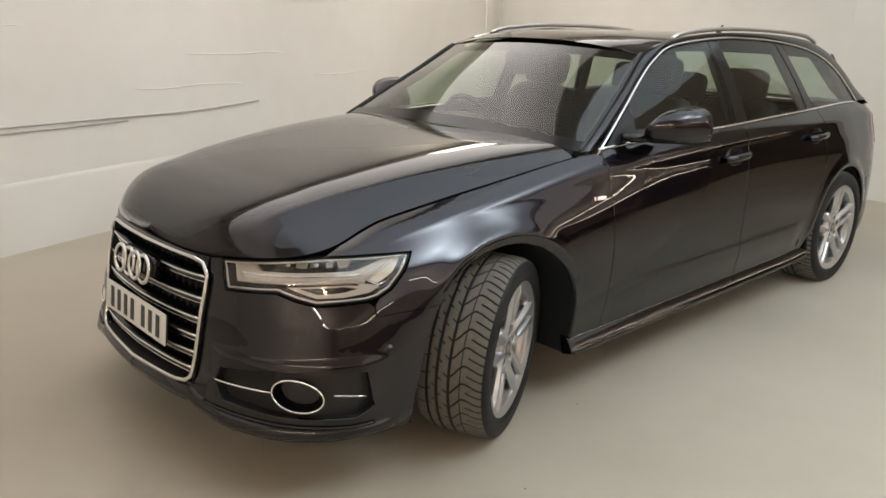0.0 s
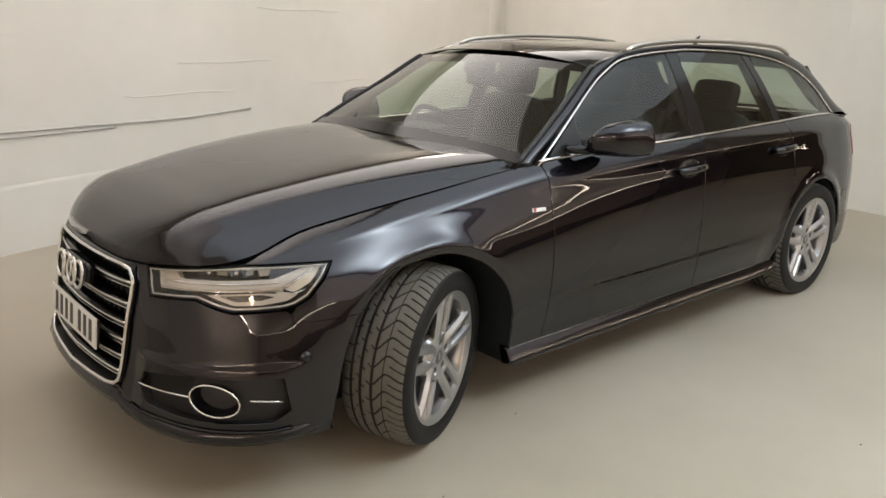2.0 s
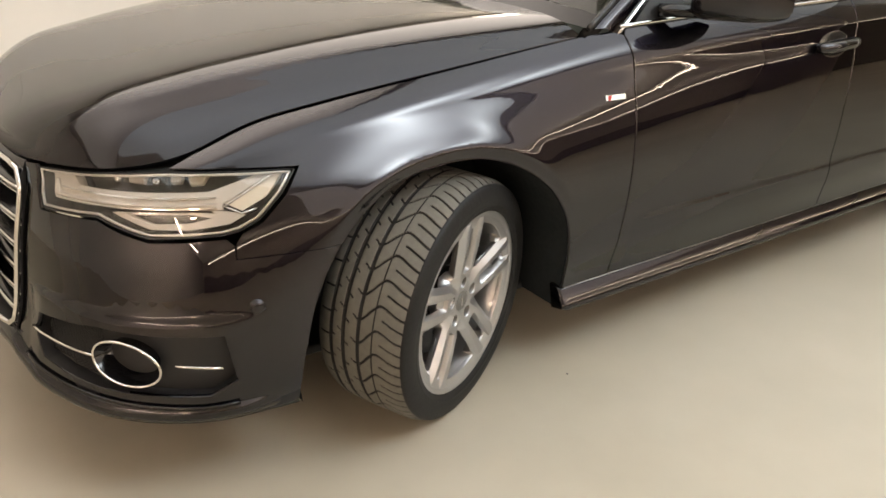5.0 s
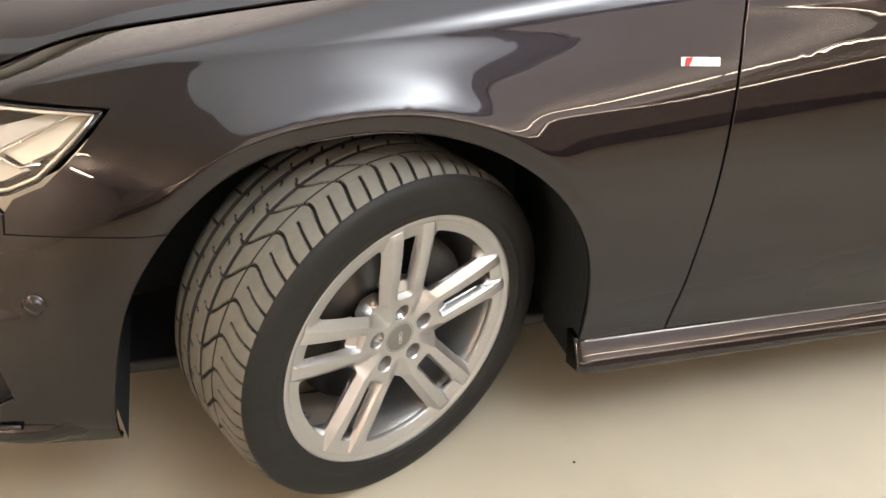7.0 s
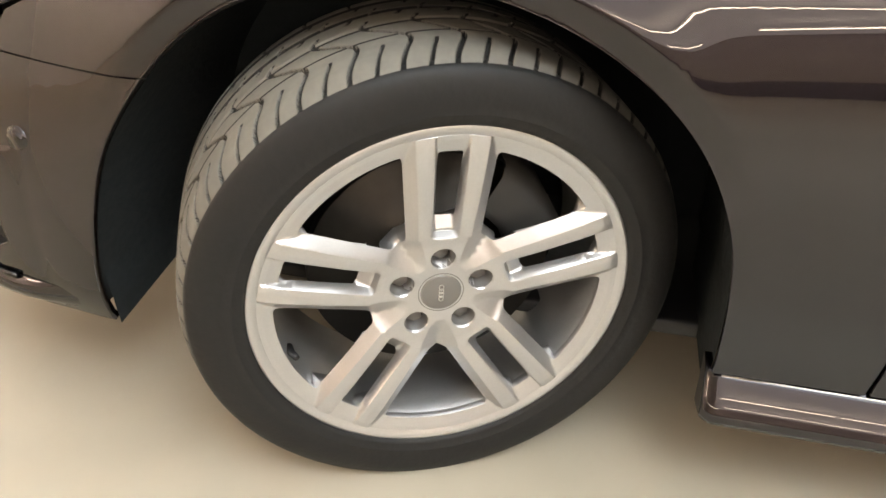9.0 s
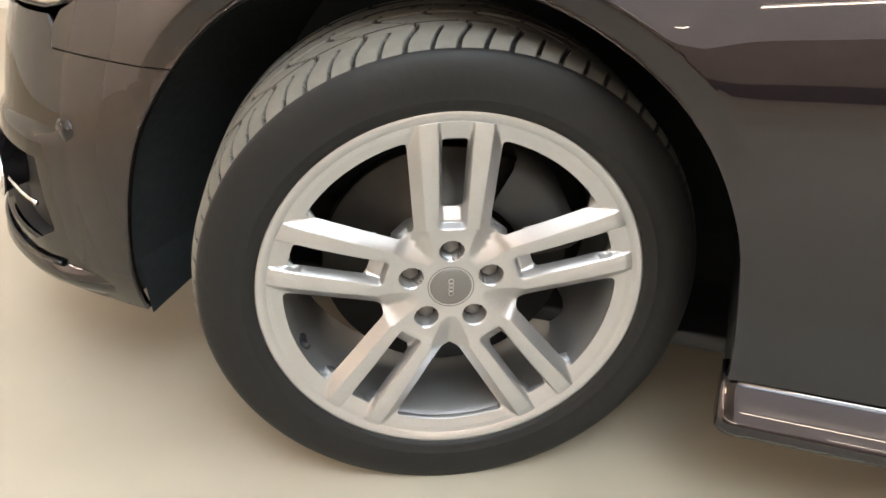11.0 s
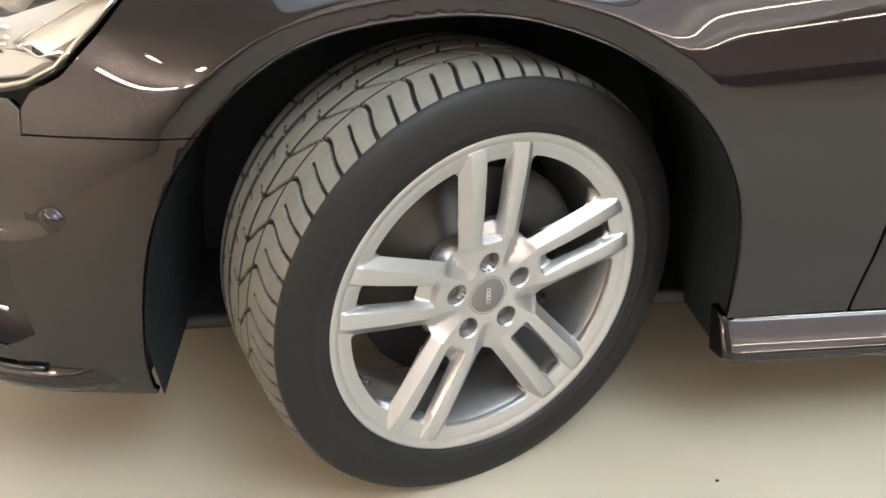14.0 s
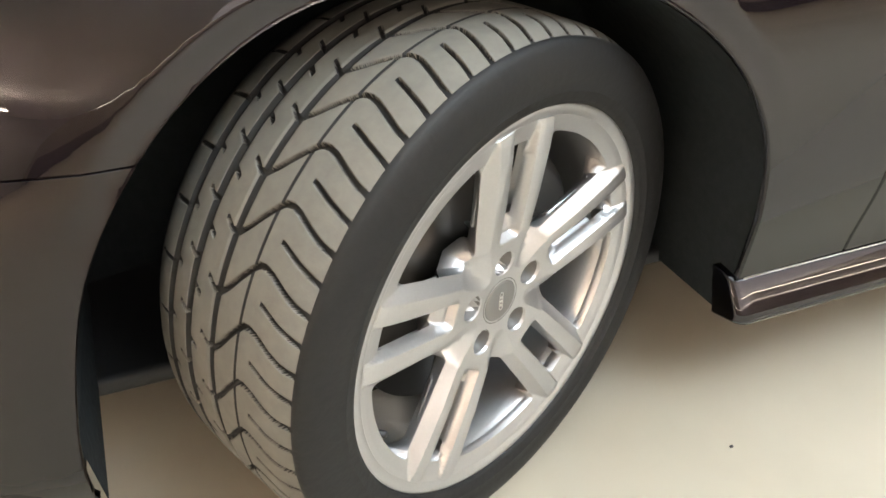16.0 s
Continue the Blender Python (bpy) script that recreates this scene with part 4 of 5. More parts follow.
# number plate: white, with dark bars in place of its characters
plate_at = Matrix.Translation((-1.054, float(shear(-1.04)) + .012, .489)) @ Matrix.Rotation(radians(6), 4, "Y")
plate = part("number_plate", box(-.003, .003, -.26, .26, -.0555, .0555, .002), PLATE, car, "white front number plate with dark bars")
plate.matrix_basis = plate_at
holder = part("plate_holder", box(.0045, .016, -.250, .250, -.052, .048, .004), BLACK, car)
holder.matrix_basis = plate_at
pos = -.219
for k in range(7):
    if k == 4:
        pos += .033
    bar = box(-.0045, -.0032, -pos - .050 + .010, -pos - .010, -.0395, .0395)
    ob = part("plate_bar", bar, INK, plate)
    pos += .061

# headlamps
DRL = material("light_guide", (0.52, 0.48, 0.43), 0.3, 0.0, 0.6)
REFLECTOR = material("lamp_reflector", (0.72, 0.68, 0.63), 0.25, 0.4)
AMBER = material("lamp_amber_reflector", (0.70, 0.64, 0.54), 0.30, 0.1)
LAMP_CELL = material("smoked_lamp_lens", (0.10, 0.098, 0.095), 0.15, 0.4)
LAMP_DARK = material("lamp_dark_bezel", (0.02, 0.02, 0.021), 0.25)


def lamp_at(poly):
    """The lamp's drawing, drawn out towards the grille and flattened a little."""
    return [(T + .09 * min(T + .9, 0), z + .022 - .07 * (z - .645)) for T, z in poly]


for side in (-1, 1):
    flip = side > 0
    lamp = thing("headlamp", "", "")
    lamp.parent = car
    panel("lens", skin(side, .002), inset(LAMP, .004), LENS, lamp, "clear headlamp lens", depth=.006, step=.03, flip=flip)
    panel("housing", skin(side, .07), inset(LAMP, -.01), LAMP_DARK, lamp, depth=0, step=.04, flip=flip)
    wall_line = dense(inset(LAMP, .001), .02)
    part("bezel_wall", grid([[on(T, z, d, side) for T, z in wall_line + wall_line[:1]] for d in (-.004, -.072)], (-.7 , side * .6, .69)), LAMP_DARK, lamp)
    seal = [on(T, z, -.001, side) for T, z in wall_line]
    part("lamp_rim", sweep(seal, .0022, 6, True), GLOSS_BLACK, lamp)
    band = lamp_at([(-1.132, .735), (-1.072, .740), (-1.046, .717), (-.672, .724), (-.613, .739), (-.520, .762), (-.508, .759), (-.640, .700), (-.640, .686), (-.796, .688), (-.907, .687), (-1.108, .676)])
    panel("light_guide", skin(side, .018), band, DRL, lamp, "frosted white daylight guide", depth=.025, step=.02, edge=.008, flip=flip)
    panel("light_step", skin(side, .012), lamp_at([(-1.118, .722), (-1.108, .722), (-1.088, .697), (-.655, .7045), (-.655, .700), (-1.094, .692)]), REFLECTOR, lamp, depth=.008, step=.02, edge=.008, flip=flip)
    for z0, z1 in ((.686, .690), (.708, .7115)):
        panel("light_line", skin(side, .010), lamp_at([(-1.095, z0), (-.655, z0 + .006), (-.655, z0 + .0085), (-1.095, z0 + .0025)]), CHROME, lamp, depth=.008, step=.02, edge=.008, flip=flip)
    panel("reflector", skin(side, .024), lamp_at([(-.634, .698), (-.504, .757), (-.476, .764), (-.536, .706), (-.594, .679)]), AMBER, lamp, "pale amber side reflector", depth=.03, step=.02, edge=.01, flip=flip)
    part("reflector_edge", sweep([on(T, z, -.014, side) for T, z in lamp_at(dense([(-.640, .694), (-.508, .757)], .02, False))], .0025, 6), CHROME, lamp)
    part("reflector_edge", sweep([on(T, z, -.014, side) for T, z in lamp_at(dense([(-.634, .694), (-.597, .677), (-.560, .686)], .02, False))], .0022, 6), CHROME, lamp)
    lower = lamp_at([(-.927, .675), (-.82, .644), (-.721, .644), (-.628, .654), (-.588, .672), (-.600, .676), (-.640, .684), (-.672, .687), (-.66, .679), (-.72, .683), (-.80, .682)])
    panel("lower_guide", skin(side, .016), lower, DRL, lamp, depth=.02, step=.02, edge=.008, flip=flip, holes=[lamp_at([(-.889, .674), (-.72, .679), (-.668, .669), (-.721, .659), (-.814, .655)])])
    for cell, mat in (([(-1.013, .746), (-.995, .732), (-.93, .733), (-.93, .748)], LAMP_CELL), ([(-.915, .748), (-.915, .734), (-.87, .734), (-.865, .750)], REFLECTOR), ([(-.85, .750), (-.85, .735), (-.80, .736), (-.80, .751)], LAMP_CELL),
                      ([(-.785, .751), (-.785, .738), (-.756, .740), (-.751, .752)], REFLECTOR), ([(-.735, .751), (-.728, .736), (-.692, .738), (-.676, .754)], AMBER)):
        panel("lamp_cell", skin(side, .034), lamp_at(cell), mat, lamp, depth=.02, step=.02, edge=.01, flip=flip)
    for T0, r in ((-.945, .009), (-.825, .010)):
        c = Vector(on(*lamp_at([(T0, .741)])[0], -.030, side))
        part("projector_lens", blob(c.x, c.y, c.z, r, r, r, power=1.0), CHROME, lamp)
    rim_line = [on(T, z, -.005, side) for T, z in dense(inset(LAMP, .006), .02)]
    part("lamp_trim", sweep(rim_line, .0034, 6, True), SATIN, lamp, "thin silver edge inside the lens")

    # fog opening: dark insert, mesh, ring and bright strips
    fog = thing("fog_light", "", "")
    fog.parent = car
    panel("insert", skin(side, .035), inset(FOG, -.006), BLACK, fog, "black lower grille insert", depth=0, step=.03, flip=flip)
    loop = dense(FOG, .02)
    part("insert_edge", grid([[on(T, z, d, side) for T, z in loop + loop[:1]] for d in (-.002, -.037)], (-.85, side * .7, .35)), BLACK, fog)
    for i, T in enumerate(np.arange(-1.135, -.955, .0135)):
        for j, z in enumerate(np.arange(.325, .440, .012)):
            q = (T + (j % 2) * .0067, z)
            if inside(inset(FOG, .010), *q):
                part("mesh_cell", sweep([on(q[0] + .0055 * math.cos(a), q[1] + .005 * math.sin(a), -.026, side) for a in np.linspace(0, 2 * math.pi, 7)[:-1]], .0013, 4, True), GLOSS_BLACK, fog)
    ring = [on(-.871 + .077 * math.cos(a), .375 + .050 * math.sin(a) - .012 * math.cos(a), .006, side) for a in np.linspace(0, 2 * math.pi, 49)[:-1]]
    part("fog_ring", sweep(ring, .0034, 8, True), CHROME, fog, "chrome ring")
    tube = [[on(-.871 + r * .077 * math.cos(a), .375 + r * .050 * math.sin(a) - .012 * r * math.cos(a), d, side) for a in np.linspace(0, 2 * math.pi, 49)] for r, d in ((1.0, .004), (.86, -.02), (.72, -.055), (.3, -.062), (.01, -.06))]
    part("fog_cup", grid(tube, (-.7, side * .5, .35)), GLOSS_BLACK, fog)
    part("bright_strip", sweep(line_on([(-1.170, .380), (-.950, .382)], .004, side), .0036, 8), CHROME, fog)
    part("bright_strip", sweep(line_on([(-.765, .376), (-.668, .363)], .002, side), .0036, 8), CHROME, fog)

    # splitter blade under the bumper
    rows = []
    for T in list(np.linspace(-1.629, -.52, 40)):
        k = 1 - max(0, (T + .62) / .10)
        lift = float(np.interp(T, [-1.27, -1.22, -1.10, -.95, -.75], [.064, .042, .022, .010, .002]))
        rows.append([on(T, z + lift, o * k - .006 * (1 - k), side) for z, o in ((.268, -.010), (.255, .008), (.240, .016), (.225, .014), (.205, .0), (.200, -.03))])
    part("splitter", grid(rows, (-.6, 0, .23)), PAINT, car)
    part("bumper_lip", sweep(line_on([(-1.20, .298), (-1.08, .288), (-.95, .280), (-.72, .262), (-.64, .264)], .004, side), .005, 6), GLOSS_BLACK, car)
    # parking sensor at the corner
    sensor = lathe([(.0001, -.004), (.010, -.004), (.0115, -.002), (.0125, 0), (.0145, 0), (.0145, .006)], 24)
    sensor.transform(Matrix.Scale(1.3, 4))
    ob = part("parking_sensor", sensor, PAINT, car)
    n = Vector(on(-.585, .494, .01, side)) - Vector(on(-.585, .494, 0, side))
    ob.matrix_basis = Matrix.Translation(on(-.585, .494, .001, side)) @ n.to_track_quat("-Y", "Z").to_matrix().to_4x4()

# ---- the car: sides, underside and fittings ----
for side in (-1, 1):
    flip = side > 0
    # side skirt
    rows = []
    for x in (.366, .3665, .368, .371, .376, .384, .396, *np.linspace(.42, 2.535, 46)):
        lift = .01 * max(0, (x - 2.3) / .235)
        f = min(1, (x - .366) / .018) ** .5
        rows.append([(x, side * (.80 + (w - .80) * (.90 + .10 * f)), .240 + (z - .240) * (.86 + .14 * f) + lift) for w, z in ((.845, .276), (.872, .274), (.882, .270), (.888, .263), (.910, .222), (.9135, .212), (.910, .203), (.862, .190))])
    bm = grid(rows, (1.4, 0, .25))
    bm.verts.ensure_lookup_table()
    n = 8
    for k in (0, len(bm.verts) - n):
        cap = bm.faces.new([bm.verts[k + i] for i in range(n)])
        cap.normal_update()
        if (cap.normal.x > 0) == (k == 0):
            cap.normal_flip()
    part("side_skirt", bm, PAINT, car)
    part("skirt_line", sweep([(x, side * .8855, .2690 + .01 * max(0, (x - 2.3) / .235)) for x in np.linspace(.386, 2.5, 30)], .0013, 5), SATIN, car)
    # wheel housings
    xs = [(float(arch_x(t)), float(arch_z(t))) for t in np.linspace(0, 1, 60)]
    xs = [p for p in xs if p[1] > .215]
    lip = [float(skin_flat(np.array([x]), np.array([max(z, .25)]))[1][0]) for x, z in xs]
    rows = [[(x + .006 * (1 if x > -.03 else -1), side * (w0 - d) + float(shear(x)), z + .004) for (x, z), w0 in zip(xs, lip)] for d in (.012, .03, .12, .27, .44)]
    rows += [[(-.03 + (x + .03) * k, side * .47, .30 + (z - .30) * k) for x, z in xs] for k in (.9, .5, .1)]
    part("wheel_housing", grid(rows, (-.03, side * .7, 1.6)), LINER, car, "dark plastic wheel housing")
    flap = [[(-.508 + .016 * k * (1 - q), side * (.904 - .41 * q), .345 - .145 * k * (1 - .12 * q)) for q in np.linspace(0, 1, 9)] for k in np.linspace(0, 1, 8)]
    part("arch_flap", grid(flap, (-.8, side * .7, .25)), LINER, car, "dark plastic flap behind the bumper corner")
    flap = [[(.374 + .004 * k, side * (.884 - .36 * q), .345 - .150 * k) for q in np.linspace(0, 1, 7)] for k in np.linspace(0, 1, 6)]
    part("arch_flap", grid(flap, (.7, side * .7, .25)), LINER, car, "dark plastic flap ahead of the side skirt")
    xs = REAR_ARCH
    rows = [[(x, side * w, z) for x, z in xs] for w in (.905, .80, .65, .50)]
    rows += [[(2.912 + (x - 2.912) * k, side * .49, .30 + (z - .30) * k) for x, z in xs] for k in (.9, .5, .1)]
    part("wheel_housing", grid(rows, (2.91, side * .7, 1.6)), LINER, car)
    # dark structure behind the panel gaps
    panel("body_shell", skin(side, .035), [(.42, .285), (.42, .93), (.62, .985)] + [(x, edge_z(x) - .005) for x in np.linspace(.7, 3.2, 20)] + [(3.3, .6), (3.3, .4), (3.28, .76), (2.5, .76), (2.4, .285)], BLACK, car, step=.1, depth=0, flip=flip)
    panel("body_shell", skin(side, .030), [(-.65, .56), (-.65, .615), (-.58, .63), (-.43, .75), (.3, .87), (.5, .93), (.52, .82), (.1, .80), (-.25, .765), (-.40, .65), (-.44, .58)], BLACK, car, step=.06, depth=0, flip=flip)
    # door handles
    for x, z in ((1.565, .900), (2.475, .925)):
        handle = thing("door_handle", "", "")
        handle.parent = car
        bar = [on(x + dx, z + dz, out, side) for dx, dz, out in ((-.105, -.002, .004), (-.095, .0, .026), (-.06, .002, .036), (0, .004, .038), (.06, .006, .036), (.095, .007, .028), (.105, .007, .004))]
        part("grip", sweep(bar, [.012, .014, .0145, .0145, .0145, .014, .012], 10, False, 1.25, (0, 0, 1)), PAINT, handle)
        cup = [[on(x + .088 * r * math.cos(a), z + .004 + .044 * r * math.sin(a), d, side) for a in np.linspace(0, 2 * math.pi, 25)] for r, d in ((1.0, .0015), (.9, .0022), (.6, .0028), (.05, .003))]
        part("grip_cup", grid(cup, (x, 0, z)), GLOSS_BLACK, handle)
    # mirror
    mirror = thing("door_mirror", "", "")
    mirror.parent = car
    rows, under = [], []
    for s in np.linspace(0, 1, 28):
        f = max(1 - abs(2 * s - 1) ** 3.0, 0) ** .5
        y = .848 + .226 * s
        lean, bot = .975 + .02 * s, 1.020 + .012 * s + .035 * (1 - f) * (s > .5)
        top = bot + .158 * float(np.interp(s, [0, .08, .2, .4, .6, .78, .9, .97, 1], [.34, .50, .74, .97, 1, .94, .80, .58, .22]))
        fx = .255 * max(f, .25 * (s < .5)) * (1 - .45 * s)
        row = []
        for a in np.linspace(-math.pi / 2, math.pi / 2, 21):
            zz = (top + bot) / 2 + (top - bot) / 2 * math.copysign(abs(math.sin(a)) ** .8, math.sin(a))
            row.append((lean - fx * math.cos(a) ** .75, side * y, zz))
        rows.append(row[5:])
        under.append(row[:6])
    part("mirror_shell", grid(rows, (.93, side * .96, 1.09)), PAINT, mirror)
    part("mirror_underside", grid(under, (.93, side * .96, 1.09)), GLOSS_BLACK, mirror, "glossy black lower mirror housing")
    rows = [u[:5] + r for u, r in zip(under, rows)]
    part("mirror_back", grid([[(r[0][0] + .001, r[0][1], r[0][2] + (r[-1][2] - r[0][2]) * k) for k in np.linspace(0, 1, 5)] for r in rows], (.5, 0, 1.1)), GLOSS_BLACK, mirror)
    part("mirror_foot", sweep([(.752, side * .795, 1.052), (.79, side * .835, 1.052), (.86, side * .89, 1.050), (.90, side * .93, 1.052)], [.026, .026, .024, .022], 12, False, .75), GLOSS_BLACK, mirror)
    part("mirror_sail", grid([[(x, side * (float(cabin_flat(np.array([x]), np.array([z]))[0]) + .004), z) for x, z in r] for r in (((.635, 1.0), (.70, 1.055), (.79, 1.125), (.862, 1.172)), ((.68, 1.0), (.75, 1.03), (.82, 1.08), (.866, 1.12)), ((.75, 1.0), (.79, 1.01), (.835, 1.03), (.868, 1.02)))], (.75, 0, .9)), BLACK, mirror)
    # roof rail
    rail = []
    for s in np.linspace(0, 1, 40):
        x = 1.385 + 1.56 * s
        t = float(np.interp(x, [p[0] for p in EAVE[:11]], tp[:11]))
        rail.append((x, side * (float(eave[1](t)) + .006), float(eave[2](t)) + .006 + .017 * min(1, 14 * s * (1 - s)) ** .7))
    part("roof_rail", sweep(rail, .010, 10, False, 1.1), SATIN, car, "brushed aluminium roof rail")
    # tail lamp seen edge-on
    panel("tail_lamp", skin(side, -.003), [(3.52, .80), (3.50, .95), (3.60, .985), (4.05, .97), (4.05, .84), (3.7, .80)], material("tail_lamp_red", (.25, .02, .02), .1), car, "red tail lamp", step=.05, flip=flip)
    # small badge with a red corner on the wing
    badge = thing("wing_badge", "", "")
    badge.parent = car
    # white instead of chrome: the bright reflection is put into the colour
    panel("plaque", skin(side, -.002), [(.491, .842), (.566, .840), (.566, .826), (.491, .828)], PLATE, badge, "small plaque, white in place of bright chrome, with a red slash", step=.02, depth=.003, edge=.01, flip=flip)
    panel("red_mark", skin(side, -.003), [(.499, .841), (.513, .841), (.506, .828), (.497, .828)], RED, badge, "red slash", step=.02, depth=.002, edge=.006, flip=flip)

part("underbody", box(-.68, 3.7, -.70, .70, .185, .215, .01), BLACK, car)
# antenna fin
part("roof_antenna", sweep([(2.90, 0, 1.47), (2.925, 0, 1.495), (2.95, 0, 1.514)], [.020, .012, .005], 8, False, .8), BLACK, car)
# wiper arms lie at the screen's foot
for y0, y1 in ((.62, -.02), (.02, -.60)):
    part("wiper", sweep([(.42 + .055 * (y / .7) ** 2 + .03, y, 1.045 + .01 * abs(y)) for y in np.linspace(y0, y1, 14)], .007, 6), BLACK, car)

# ---- the car: cabin ----
cabin_parts = thing("cabin", "", "")
cabin_parts.parent = car
part("cabin_floor", box(.5, 3.3, -.72, .72, .27, .31, .01), FABRIC, cabin_parts)
rows = [[(x, u * .74, z - .035 * u * u) for u in np.linspace(-1, 1, 17)] for x, z in ((.46, 1.005), (.60, 1.005), (.78, .995), (.90, .975), (.96, .93), (.98, .80), (.98, .5))]
part("dashboard", grid(rows, (.7, 0, .4)), LEATHER, cabin_parts, "black dashboard")
part("instrument_hood", blob(.93, .37, .985, .12, .20, .045), LEATHER, cabin_parts)
wheel_at = Matrix.Translation((1.02, .37, .955)) @ Matrix.Rotation(radians(-24), 4, "Y")
steering = part("steering_wheel", sweep([(0, .182 * math.cos(a), .182 * math.sin(a)) for a in np.linspace(0, 2 * math.pi, 41)[:-1]], .016, 10, True, 1, (1, 0, 0)), LEATHER, cabin_parts, "black leather steering wheel")
steering.matrix_basis = wheel_at
hub = part("wheel_hub", blob(-.01, 0, 0, .03, .07, .06), LEATHER, steering)
for a in (10, 170, 270):
    part("wheel_spoke", sweep([(0, .05 * math.cos(radians(a)), .05 * math.sin(radians(a))), (0, .175 * math.cos(radians(a)), .175 * math.sin(radians(a)))], .014, 8, False, .6, (1, 0, 0)), SATIN, steering)


def seat(x, y, wide=.25, top=1.17, rest=1.26):
    s = thing("seat", "", "")
    s.parent = cabin_parts
    part("cushion", blob(x - .22, y, .52, .27, wide, .10), LEATHER, s)
    lean = Matrix.Rotation(radians(14), 4, "Y")
    part("backrest", blob(x + .05, y, .84, .085, wide, top - .84, lean), LEATHER, s)
    part("headrest", blob(x + .135, y, rest, .055, .135, .095, lean), LEATHER, s)
    for d in (-.06, .06):
        part("headrest_post", sweep([(x + .115, y + d, top - .06), (x + .13, y + d, rest - .05)], .007, 8), CHROME, s)
    return s


seat(1.50, .37)
seat(1.50, -.37)
seat(2.42, .40, .26, 1.10, 1.17)
seat(2.42, -.40, .26, 1.10, 1.17)
seat(2.42, 0, .13, 1.08, 1.13)
mirror_stem = part("rear_view_mirror", blob(1.03, 0, 1.290, .022, .115, .036, Matrix.Rotation(radians(10), 4, "Z")), BLACK, cabin_parts, "black rear-view mirror")
part("sensor_housing", blob(.99, 0, 1.345, .06, .07, .035), BLACK, cabin_parts)
rows = []
for t in np.linspace(3.05, 10.0, 24) / (len(TOP) - 1):
    ex, ey, ez = (float(f(t)) for f in eave)
    rows.append([(ex + .02, u * (ey - .01), ez - .035 + .02 * (1 - u * u)) for u in np.linspace(-1, 1, 11)])
part("headlining", grid(rows, (1.5, 0, 3)), FABRIC, cabin_parts, "dark headlining")
for side in (-1, 1):
    for (x0, z0), (x1, z1) in (((1.70, 1.03), (1.70, 1.40)), ((2.52, 1.05), (2.40, 1.39)), ((3.28, 1.06), (3.10, 1.33))):
        w0, w1 = (float(cabin_flat(np.array([x]), np.array([z]))[0]) - .03 for x, z in ((x0, z0), (x1, z1)))
        part("inner_pillar", sweep([(x0, side * w0, z0), (x1, side * w1, z1)], .045, 8, False, .5, (0, 1, 0)), FABRIC, cabin_parts)
    part("pillar_lining", sweep([(float(eave[0](t)) + .02, side * (float(eave[1](t)) - .02), float(eave[2](t)) - .02) for t in np.linspace(0, 3.2, 12) / (len(TOP) - 1)], .022, 8), FABRIC, cabin_parts)
    part("door_lining", grid([[(x, side * (float(PW(x) + LINE_D[6](x)) - .06), z) for x in np.linspace(.62, 3.2, 14)] for z in (.3, .6, .9, 1.02)], (1.5, 0, .6)), LEATHER, cabin_parts)
part("luggage_cover", box(2.62, 3.45, -.62, .62, .93, .95, .01), FABRIC, cabin_parts)

# ---- ceiling lights ----
GLOW = bpy.data.materials.new("tube_glow")
GLOW.use_nodes = True
b = GLOW.node_tree.nodes["Principled BSDF"]
b.inputs["Emission Color"].default_value, b.inputs["Emission Strength"].default_value = (1.0, 0.94, 0.84, 1), 6.0
HOUSING = material("batten_housing", (0.7, 0.69, 0.66), 0.4)


def batten(x, y, length, power, wide=.10, colour=(1.0, 0.94, 0.865), turn=0, glow=None, drop=0.0):
    """A ceiling light; with a drop it hangs on two rods and shines upwards too."""
    light = thing("ceiling_light", "wide ceiling panel added as fill light, switched on" if wide > .3 else "slim white batten light hung below the ceiling, switched on" if drop else "slim white ceiling batten light, switched on", "ceiling light", "ceiling lights")
    light.matrix_basis = pose(x, y, HIGH, 0, 0, turn)
    if drop:
        part("body", box(-length / 2, length / 2, -.015, .015, -drop - .01, -drop + .02, .004), HOUSING, light)
        for s in (-1, 1):
            part("rod", sweep([(s * length * .3, 0, -drop + .015), (s * length * .3, 0, 0)], .005, 6), HOUSING, light)
    else:
        part("body", box(-length / 2, length / 2, -wide / 2 - .01, wide / 2 + .01, -.05, -.001, .008), HOUSING, light)
    part("diffuser", box(-length / 2 + .01, length / 2 - .01, -wide / 2, wide / 2, -.075 - drop, -.048 - drop, .01), glow or GLOW, light)
    if not power:
        return
    data = bpy.data.lights.new("batten_lamp", "AREA")
    data.shape, data.size, data.size_y = "RECTANGLE", length, wide
    data.energy, data.color = power, colour
    ob = new("batten_lamp", data)
    ob.matrix_world = pose(x, y, HIGH - .085, 0, 0, turn)


# unseen fill lamps: one for the far corner, one warming the front floor
for x, y, power, wide in ((4.3, 3.75, 22, .4), (-5.2, -6.4, 70, .34)):
    batten(x, y, 1.5 if y > 0 else 1.0, power, wide, (1.0, .94, .865) if y > 0 else (1.0, .76, .52), 18 if y > 0 else 74)
# long rows of strip lights down the hall
BRIGHT = bpy.data.materials.new("bright_tube_glow")
BRIGHT.use_nodes = True
b = BRIGHT.node_tree.nodes["Principled BSDF"]
b.inputs["Emission Color"].default_value, b.inputs["Emission Strength"].default_value = (1.0, 0.90, 0.78, 1), 34.0
for y, x0, count in ((-9.3, 2.2, 8), (-13.6, 4.2, 7), (-15.6, -8.0, 4)):
    for k in range(count):
        batten(x0 + 2.5 * k, y, 2.44, 0, .09, glow=BRIGHT, drop=.42)
WARM = bpy.data.materials.new("warm_tube_glow")
WARM.use_nodes = True
b = WARM.node_tree.nodes["Principled BSDF"]
